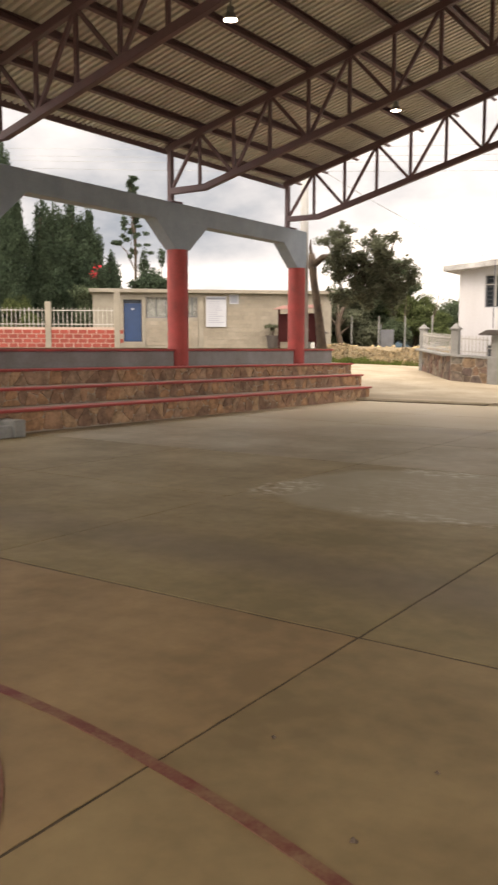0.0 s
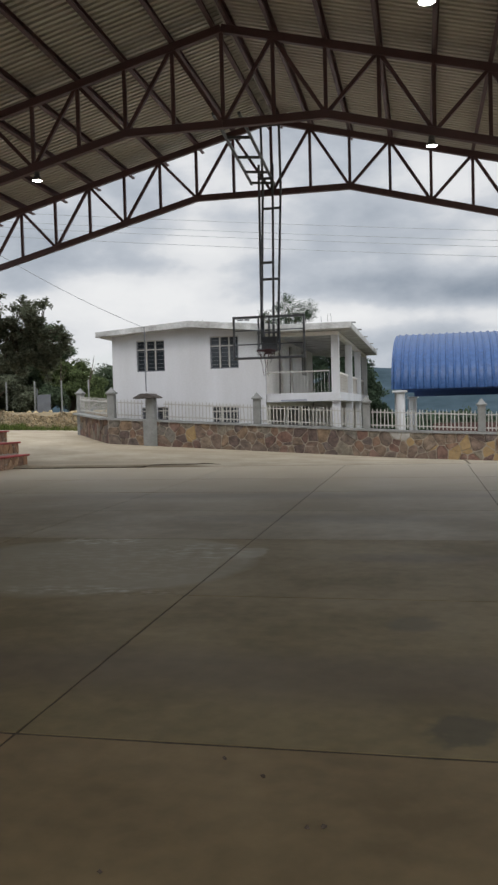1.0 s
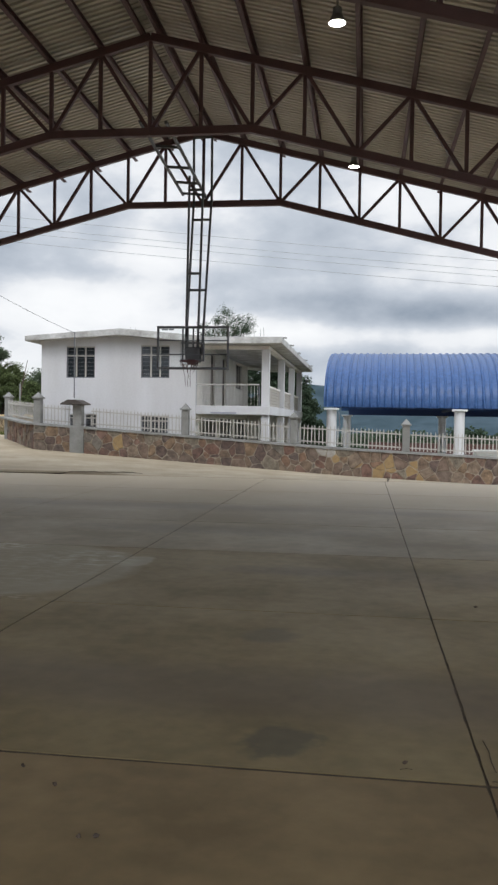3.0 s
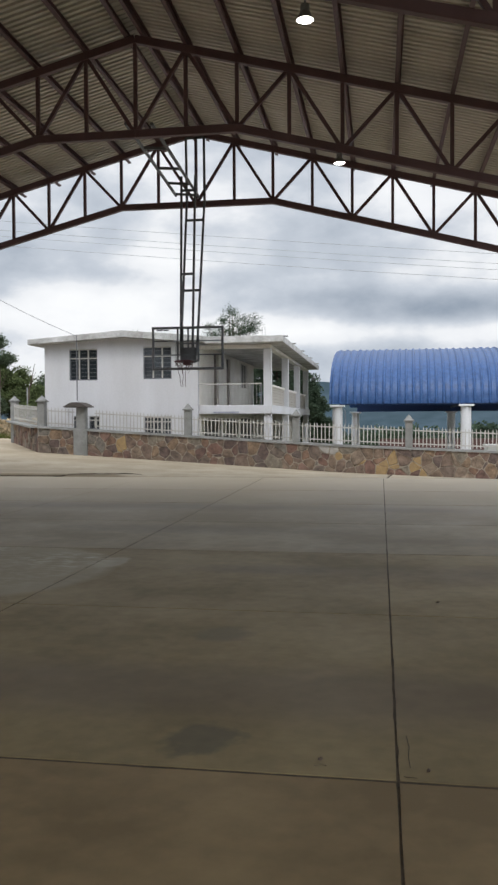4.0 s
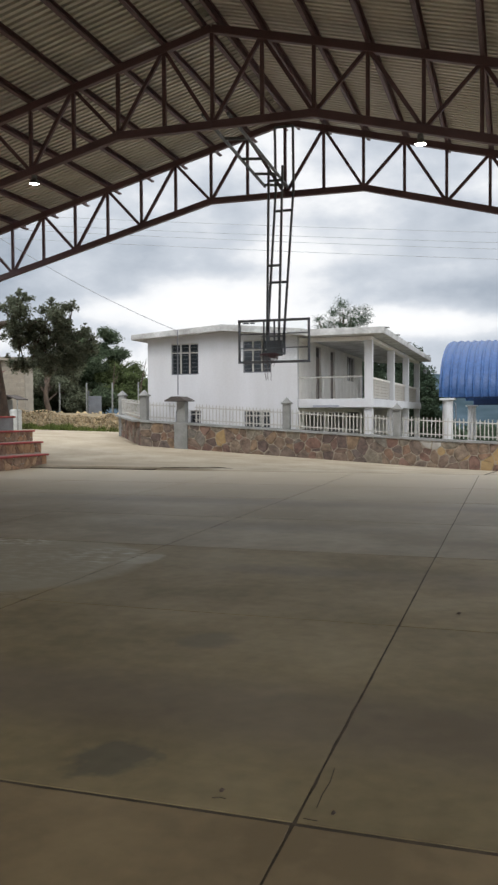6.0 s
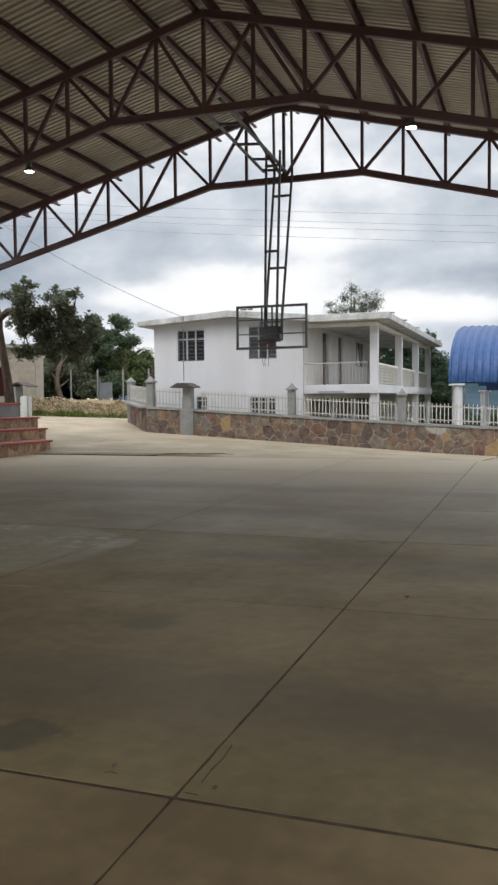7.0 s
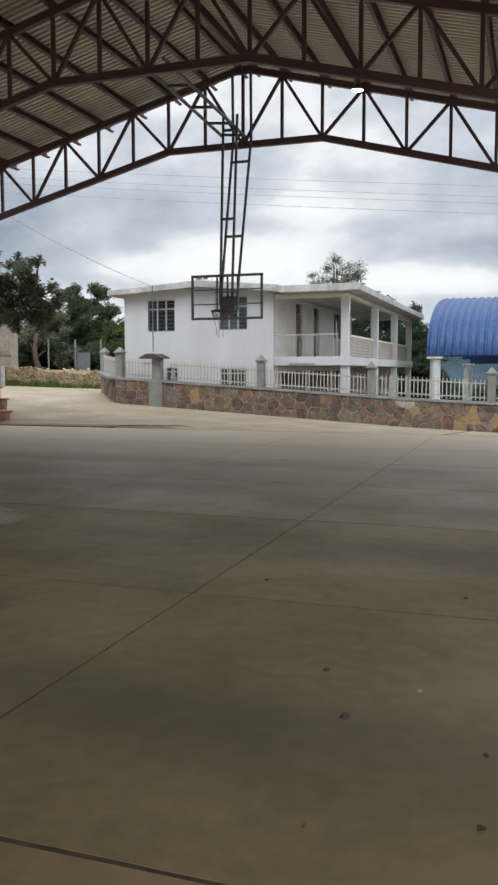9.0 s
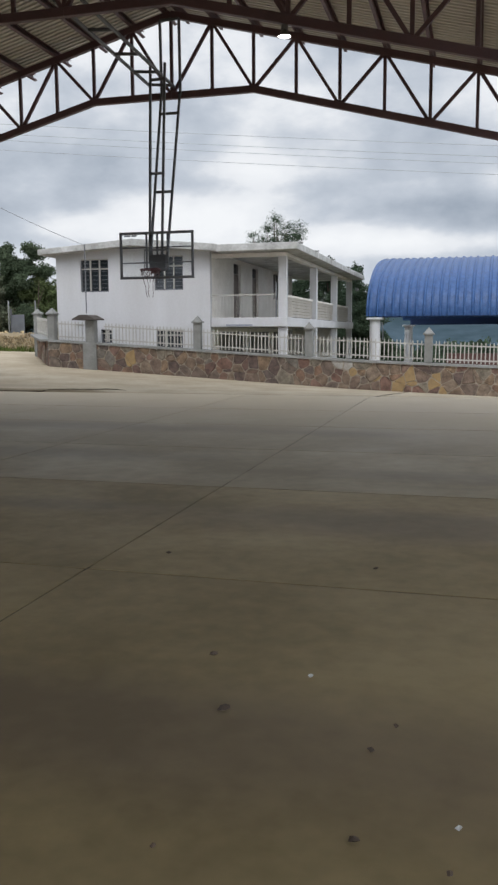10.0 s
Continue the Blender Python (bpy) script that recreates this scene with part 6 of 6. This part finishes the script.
def build_broad_trees():
    rng = random.Random(41)
    # the leaning, pruned tree at the end of the steps; its crown hangs out over the road
    base = Vector((-14.05, 25.5, 1.5))
    crown = [(-13.3, 25.0, 4.75, 0.70), (-13.0, 25.1, 5.5, 0.30), (-13.55, 25.2, 5.15, 0.36), (-12.15, 25.3, 4.6, 0.62), (-12.05, 25.3, 5.15, 0.24), (-11.6, 25.4, 4.5, 0.56), (-11.45, 25.4, 5.08, 0.24),
             (-11.15, 25.6, 3.9, 0.46), (-11.0, 25.6, 4.35, 0.22), (-13.3, 25.2, 4.1, 0.5), (-13.3, 25.1, 3.3, 0.40), (-12.75, 25.3, 3.4, 0.5), (-12.2, 25.5, 3.15, 0.50), (-11.5, 25.6, 3.2, 0.50), (-12.2, 25.7, 3.9, 0.75), (-11.6, 25.8, 3.8, 0.62), (-12.95, 25.5, 3.95, 0.5), (-12.7, 25.3, 4.5, 0.42), (-12.65, 25.3, 4.0, 0.45)]
    blobs = split_clumps(rng, [(x - base.x, y - base.y, z - base.z, r) for x, y, z, r in crown], 12, 0.26, 0.55)
    t = empty("pruned_tree", "leaning tree with a sawn top and a ragged dark crown", "tree", at=base)
    spine = [(0, 0, -0.6), (-0.06, 0, 0.2), (-0.16, 0, 1.0), (-0.30, 0, 1.8), (-0.42, 0, 2.5), (-0.46, 0, 3.0), (-0.50, 0, 3.3)]
    part("trunk", tube(spine, [0.19, 0.165, 0.14, 0.13, 0.13, 0.145, 0.11], 12), BARK, t, smooth=True)
    part("stub", tube([(-0.45, 0, 2.8), (-0.70, 0, 3.0), (-0.86, 0, 2.78)], [0.12, 0.10, 0.06], 8), BARK, t, "sawn-off limb")
    part("stub", tube([(-0.50, 0, 3.2), (-0.56, 0, 3.55), (-0.54, 0, 3.8)], [0.08, 0.05, 0.02], 7), BARK, t)
    part("limb", tube([(-0.45, 0, 2.9), (0.0, -0.1, 3.15), (0.6, -0.1, 3.15), (1.5, 0, 2.9), (2.4, 0.1, 2.5), (2.9, 0.1, 2.3)], [0.13, 0.11, 0.09, 0.07, 0.045, 0.02], 8), BARK, t, smooth=True)
    for k, b in enumerate(blobs):
        if k % 6 == 0:
            root = Vector((0.5, -0.1, 3.15)) if b[0] < 1.2 else Vector((1.5, 0, 2.9)) if b[0] < 2.2 else Vector((2.4, 0.1, 2.5))
            part("twig", tube([root, root.lerp(Vector(b[:3]), 0.5) + Vector((0, 0, 0.08)), b[:3]], [0.035, 0.022, 0.008], 5), BARK, t, smooth=True)
    leaf_cloud("crown", blobs, 30000, 0.042, LEAF, np.random.default_rng(7), t, hollow=0.05, stretch=1.3)
    # trees and scrub on the plot behind the low wall
    spec = [((-22.6, 42.4, 1.5), (-0.4, 1.6, 2.3), (1.9, 1.5, 1.5), 4.0, 30, LEAF, 1, 26000), ((-21.9, 46.4, 1.5), (0, 0, 3.3), (1.9, 1.4, 2.1), 5.4, 40, LEAF_DEEP, 2, 34000),
            ((-19.9, 46.6, 1.4), (0, 0, 2.1), (1.9, 1.2, 1.5), 3.3, 34, LEAF_LIGHT, 4, 24000), ((-24.6, 47.6, 1.5), (0, 0, 2.5), (2.0, 1.5, 1.4), 3.6, 24, LEAF, 5, 20000)]
    for base, c, radii, h, n, mat, seed, count in spec:
        blobs = clumps(rng, c, radii, n, 0.28, 0.62)
        label = "leafy dark green tree behind the low wall" if mat is not LEAF_LIGHT else "rounded light green bush tree by the lane"
        build_tree("broadleaf_tree", label, base, h, 0.17 if seed == 1 else 0.14, blobs, count, 0.065, mat, seed, hollow=0.2)
    for i, (x, y, r) in enumerate(((-18.2, 46.0, 1.3), (-17.0, 48.5, 1.7), (-21.6, 44.2, 1.2), (-20.4, 44.8, 1.2), (-15.8, 51.0, 1.8), (-24.0, 52.0, 2.2), (-23.6, 45.6, 1.3), (-19.5, 52.0, 2.2), (-21.8, 51.0, 2.0), (-17.6, 51.5, 2.0), (-26.5, 52, 2.2), (-13.6, 50.5, 1.7), (-25.2, 44.5, 1.2), (-24.2, 43.6, 0.9), (-26.2, 46.0, 1.5))):
        blobs = clumps(rng, (0, 0, r * 0.75), (r * 0.9, r * 0.7, r * 0.6), 14, r * 0.25, r * 0.5)
        build_tree("bush", "overgrown green bush behind the low wall", (x, y, 1.4), r * 1.5, 0.06, blobs, 9000, 0.085, LEAF_LIGHT if i in (0, 1) else LEAF_DEEP if i % 2 else LEAF, 30 + i, hollow=0.2)
    for x, y, h, lean in ((-20.0, 45.2, 3.1, 0.15), (-18.4, 45.4, 3.3, 0.5)):
        t = empty("bare_sapling", "thin bare sapling rising from the scrub", "tree", at=(x, y, 1.5))
        part("trunk", tube([(0, 0, -0.2), (lean * 0.3, 0, h * 0.55), (lean, 0, h)], [0.05, 0.035, 0.012], 6), BARK, t)
        part("twig", tube([(lean * 0.3, 0, h * 0.55), (lean * 0.3 + 0.4, 0, h * 0.85)], [0.025, 0.008], 5), BARK, t)


build_broad_trees()


def build_conifers():
    rng = random.Random(52)
    spec = [(-35.95, 29.6, 10.6, 1.1), (-35.1, 29.6, 7.9, 1.0), (-35.1, 31.6, 7.8, 1.5), (-34.5, 31.9, 7.5, 1.5), (-33.8, 32.4, 7.9, 1.5), (-33.1, 32.95, 7.3, 1.1), (-32.4, 33.9, 4.9, 0.95), (-37.6, 29.2, 8.0, 1.6)]
    for i, (x, y, h, r) in enumerate(spec):
        blobs = []
        for k in range(40):
            f = (k + 0.5) / 40
            rad = r * (0.95 - 0.35 * abs(f - 0.45)) * (1 - f ** 5) + 0.12
            a = rng.uniform(0, 2 * math.pi)
            off = rad * rng.uniform(0.3, 0.75)
            blobs.append((off * math.cos(a), off * math.sin(a), 0.5 + f * (h - 0.9), rad * 0.36, rad * 0.36, 0.95))
        blobs.append((0, 0, h - 0.3, 0.14, 0.14, 0.55))
        build_tree("cypress_tree", "tall dense dark green cypress behind the railings", (x, y, FZ), h, 0.16, blobs, 32000, 0.055, CYPRESS, 60 + i, trunk_top=0.9, stretch=1.8, limbs=False, droop=-1.1)
    # a thin tall tree with tiered branches, a bushy tree beside it
    blobs = []
    for k in range(46):
        z = 5.4 + 5.2 * (k / 45) ** 0.9
        reach = 1.25 * (1 - (z - 5.4) / 6.2) * rng.uniform(0.25, 1.0)
        a = rng.uniform(0, 2 * math.pi)
        blobs.append((reach * math.cos(a), reach * math.sin(a), z, rng.uniform(0.14, 0.28), rng.uniform(0.14, 0.28), rng.uniform(0.08, 0.16)))
    blobs += [(-1.5 - 0.16 * k, 0.2, 6.35 + 0.03 * k, 0.26, 0.2, 0.14) for k in range(4)]
    build_tree("tall_pine", "thin tall tree with tiered feathery branches", (-39.2, 43.2, FZ + 0.9), 10.8, 0.10, blobs, 5200, 0.07, CYPRESS, 80, trunk_top=0.97)
    blobs = clumps(rng, (0, 0, 3.6), (1.3, 1.3, 1.6), 18, 0.4, 0.75) + [(0.1, 0, 6.0, 0.25, 0.25, 0.6)]
    build_tree("broadleaf_tree", "bushy green tree behind the block building", (-36.6, 43.0, FZ), 6.2, 0.15, blobs, 15000, 0.08, CYPRESS, 81)
    blobs = clumps(rng, (0, 0, 3.4), (0.8, 0.8, 2.0), 16, 0.35, 0.6) + [(0, 0, 6.2, 0.2, 0.2, 0.6), (0, 0, 5.5, 0.4, 0.4, 0.6)]
    build_tree("broadleaf_tree", "narrow dark green tree behind the block building", (-38.6, 43.6, FZ), 6.3, 0.14, blobs, 13000, 0.075, CYPRESS, 84)
    blobs = clumps(rng, (0, 0, 1.8), (1.3, 0.8, 0.9), 12, 0.3, 0.55)
    build_tree("garden_bush", "light green garden bush behind the railings", (-34.3, 29.0, FZ), 2.6, 0.07, blobs, 9000, 0.07, LEAF_LIGHT, 82)
    t = build_tree("garden_bush", "green bush with red flowers by the block building", (-31.9, 31.9, FZ), 3.6, 0.06, clumps(rng, (0, 0, 2.4), (0.8, 0.8, 1.0), 8, 0.35, 0.55), 5000, 0.06, LEAF_DEEP, 83)
    leaf_cloud("blossom", [(0.9, -0.4, 4.15, 0.22, 0.2, 0.16), (0.75, -0.5, 3.8, 0.2, 0.2, 0.2)], 60, 0.05, FLOWER, np.random.default_rng(4), t, "red blossom")


build_conifers()


def build_back_trees():
    rng = random.Random(77)
    blobs = clumps(rng, (0, 0, 7.15), (2.0, 1.3, 1.2), 46, 0.28, 0.55) + clumps(rng, (-0.3, 0, 6.0), (1.0, 1.0, 0.7), 10, 0.25, 0.4) + [(-0.1, 0, 8.3, 0.16, 0.16, 0.5), (1.1, 0, 7.6, 0.25, 0.2, 0.4)]
    build_tree("broadleaf_tree", "sparse tree rising behind the white house roof", (-7.6, 51.5, 0.1), 7.6, 0.16, blobs, 12500, 0.034, CYPRESS, 90, hollow=0.0)
    for i, (x, y, h, r) in enumerate(((-4.3, 62, 6.9, 2.3), (-5.6, 58, 6.6, 1.9), (-7.2, 57, 6.4, 1.9), (-3.2, 60, 4.2, 1.5), (-9.2, 58, 6.2, 1.7))):
        b = []
        for k in range(30):
            f = (k + 0.5) / 30
            rad = r * (1 - f) ** 0.6 + 0.15
            a = rng.uniform(0, 2 * math.pi)
            b.append((rad * 0.6 * math.cos(a), rad * 0.6 * math.sin(a), 0.6 + f * (h - 0.6), rad * 0.55, rad * 0.55, 0.4))
        build_tree("fir_tree", "dark green conifer standing behind the white house", (x, y, ground_z(x, y)), h, 0.14, b, 30000, 0.085, CYPRESS, 91 + i, trunk_top=0.92, limbs=False)
    for i, (x, y, h) in enumerate(((-13.9, 52, 5.6), (-15.4, 54, 6.0), (-17.4, 55, 5.2), (-12.4, 56, 5.4))):
        build_tree("broadleaf_tree", "dark green tree beside the white house", (x, y, 0.2), h, 0.13, clumps(rng, (0, 0, h * 0.6), (1.3, 1.2, h * 0.3), 14, 0.5, 0.9), 13000, 0.085, LEAF_DEEP, 110 + i)


build_back_trees()


# ---- far land: hedge line, red wall, hills ----
def build_far():
    ob = link_mesh("field_wall", box((1.5, 80, -6.0), (46, 80.4, -0.35), 0.01), REDBRICK)
    tagged(ob, "long dull red wall beyond the fence", "wall", kind="structure")
    # plain block for white shapes of unknown kind; its form is made up
    t = empty("far_cistern", "low white block for unidentified white shapes beyond the fence", "tank", at=(10.1, 62.0, ground_z(10.1, 62.0)))
    part("block_body", box((-1.1, -0.8, -0.3), (1.1, 0.8, -0.45 - ground_z(10.1, 62.0)), 0.05), PLASTIC_WHITE, t)
    part("rim", box((-1.2, -0.9, -0.449 - ground_z(10.1, 62.0)), (1.2, 0.9, -0.33 - ground_z(10.1, 62.0)), 0.03), PLASTIC_WHITE, t)
    rng = np.random.default_rng(12)
    t = empty("far_hedge", "line of dark green trees beyond the fields", "trees", kind="stuff")
    blobs = [(x, 95 + 6 * math.sin(x), -1.2 + 0.5 * math.sin(x * 1.7) + 0.4 * math.sin(x * 0.6), 2.2, 2.0, 1.4) for x in range(-14, 60, 2)]
    leaf_cloud("hedge_leaves", blobs, 40000, 0.24, CYPRESS, rng, t)
    for dist, base_h, amp, seed in ((620, 20, 16, 1), (1150, 62, 50, 5)):
        bm = bmesh.new()
        prev = None
        for i in range(121):
            a = radians(-75 + 150 * i / 120)
            h = base_h + amp * (noise.noise((i * 0.055 + seed, seed, 0)) + 0.5 * noise.noise((i * 0.16 + seed, 3, 0)) + 0.2 * noise.noise((i * 0.5, seed, 0)))
            row = []
            for f, hh in ((1.0, -40), (1.1, h * 0.45 - 12), (1.25, h)):
                d = dist * f
                row.append(bm.verts.new((d * math.sin(a), d * math.cos(a), hh)))
            row.append(bm.verts.new((dist * 1.4 * math.sin(a), dist * 1.4 * math.cos(a), -40)))
            if prev:
                for k in range(3):
                    bm.faces.new((prev[k], row[k], row[k + 1], prev[k + 1]))
            prev = row
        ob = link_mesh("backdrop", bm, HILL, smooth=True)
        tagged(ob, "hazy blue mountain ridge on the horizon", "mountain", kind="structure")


build_far()


# ---- wire fence posts and a metal sheet above the low wall ----
def build_lane_fence():
    for i, (x, y) in enumerate(((-22.0, 42.6), (-20.4, 42.8), (-18.9, 43.0), (-17.4, 43.2))):
        t = empty("fence_stake", "thin grey concrete stake of a wire fence", "post", group="wire fence stakes", at=(x, y, 1.4))
        part("stake", box((-0.035, -0.035, -0.2), (0.035, 0.035, 1.95), 0.008), DIM_GREY, t)
    t = empty("metal_gate_sheet", "small grey-blue metal sheet gate in the wire fence", "gate", at=(-19.85, 42.8, 1.5))
    part("sheet", box((-0.38, -0.02, 0.0), (0.38, 0.02, 1.1), 0.006), STEEL_GREY, t)
    part("gate_frame", bar((-0.42, 0, 0), (-0.42, 0, 1.4), 0.05, 0.05, 0, (0, 1, 0)), STEEL_GREY, t)


build_lane_fence()


# ---- poles and wires ----
def build_pole(x, y, base, h):
    t = empty("utility_pole", "grey concrete utility pole beside the lane", "pole", group="utility poles", at=(x, y, base))
    part("shaft", tube([(0, 0, -0.5), (0, 0, h)], [0.17, 0.10], 12), POLE_GREY, t, smooth=True)
    part("crossarm", box((-0.05, -0.9, h - 0.5), (0.05, 0.9, h - 0.4), 0.01), POLE_GREY, t)
    return t


build_pole(-14.4, 24.75, 1.4, 8.8)
build_pole(-46.0, 31.5, 1.4, 11.6)
build_pole(40.0, 35.0, -1.2, 8.6)


def cable(name, label, a, b, sag, r, mat):
    a, b = Vector(a), Vector(b)
    pts = [a.lerp(b, i / 30) - Vector((0, 0, sag * 4 * (i / 30) * (1 - i / 30))) for i in range(31)]
    ob = link_mesh(name, tube(pts, r, 5), mat)
    tagged(ob, label, "cable", group="overhead wires")


for k, (z0, z1, dy_) in enumerate(((13.75, 6.05, 0.3), (13.3, 5.65, 0.1), (13.0, 5.38, -0.1), (12.55, 5.0, -0.3))):
    cable("power_line", "thin overhead power line crossing the sky", (-46.0, 33.3 + dy_, z0 + 0.33), (40, 35 + dy_, z1 - 0.5), 0.9, 0.010, WIRE)
cable("service_wire", "service wire drooping from the pole to the house", (-14.4, 24.75, 7.85), (-9.78, 30.55, 4.74), 0.22, 0.011, WIRE)

# ---- the court floor, slab by slab ----
XS = [-13.9, -10.80, -7.74, -4.66, -1.52, 1.64, 4.72, 7.8]
YS = [-9.3, -6.2, -3.1, 0.95, 4.06, 7.13, 10.15, 12.88, 15.7, 18.56, EDGE_Y]


Y_GAP = {4.06: 0.014, 7.13: 0.008, 10.15: 0.014, 12.88: 0.010, 15.7: 0.015, 18.56: 0.012, EDGE_Y: 0.0}   # half widths of the cross joints


def slab_outline(x0, x1, y0, y1, rng):
    """A slab's plan with slightly crumbled edges and rubbed corners."""
    pts = []
    for (ax, ay), (bx, by), (nx, ny) in (((x0, y0), (x1, y0), (0, 1)), ((x1, y0), (x1, y1), (-1, 0)), ((x1, y1), (x0, y1), (0, -1)), ((x0, y1), (x0, y0), (1, 0))):
        n = int(math.hypot(bx - ax, by - ay) / 0.11)
        drift = 0.0
        for k in range(n):
            f = k / n
            drift = 0.7 * drift + rng.uniform(-0.0012, 0.0012)
            chip = rng.uniform(0.002, 0.006) if rng.random() < 0.06 else 0.002 if k == 0 else 0.0
            off = drift + chip
            pts.append((ax + (bx - ax) * f + nx * off + (0.004 if k == 0 else 0) * (bx - ax) / abs((bx - ax) or 1), ay + (by - ay) * f + ny * off))
    return pts


def build_court():
    t = tagged(link_mesh("floor", box((XS[0], YS[0], -0.25), (XS[-1], YS[-1] - 0.02, -0.005)), JOINT), "smooth tan-grey concrete court cast in large slabs", "floor", kind="structure")
    rng = random.Random(1)
    for i in range(len(XS) - 1):
        for j in range(len(YS) - 1):
            g0, g1 = (0.008 if abs(x + 1.52) < 0.1 else 0.0065 for x in XS[i:i + 2])
            bm = prism(slab_outline(XS[i] + g0, XS[i + 1] - g1, YS[j] + Y_GAP.get(YS[j], 0.008), YS[j + 1] - Y_GAP.get(YS[j + 1], 0.008), rng), -0.12, rng.uniform(-0.0015, 0.0), "z")
            bmesh.ops.recalc_face_normals(bm, faces=bm.faces)
            me = bpy.data.meshes.new("slab")
            bm.to_mesh(me)
            bm.free()
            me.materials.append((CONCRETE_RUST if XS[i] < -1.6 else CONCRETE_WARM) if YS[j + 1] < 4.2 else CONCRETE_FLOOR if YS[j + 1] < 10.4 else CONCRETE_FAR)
            ob = new("slab", me)
            ob.parent = t


build_court()
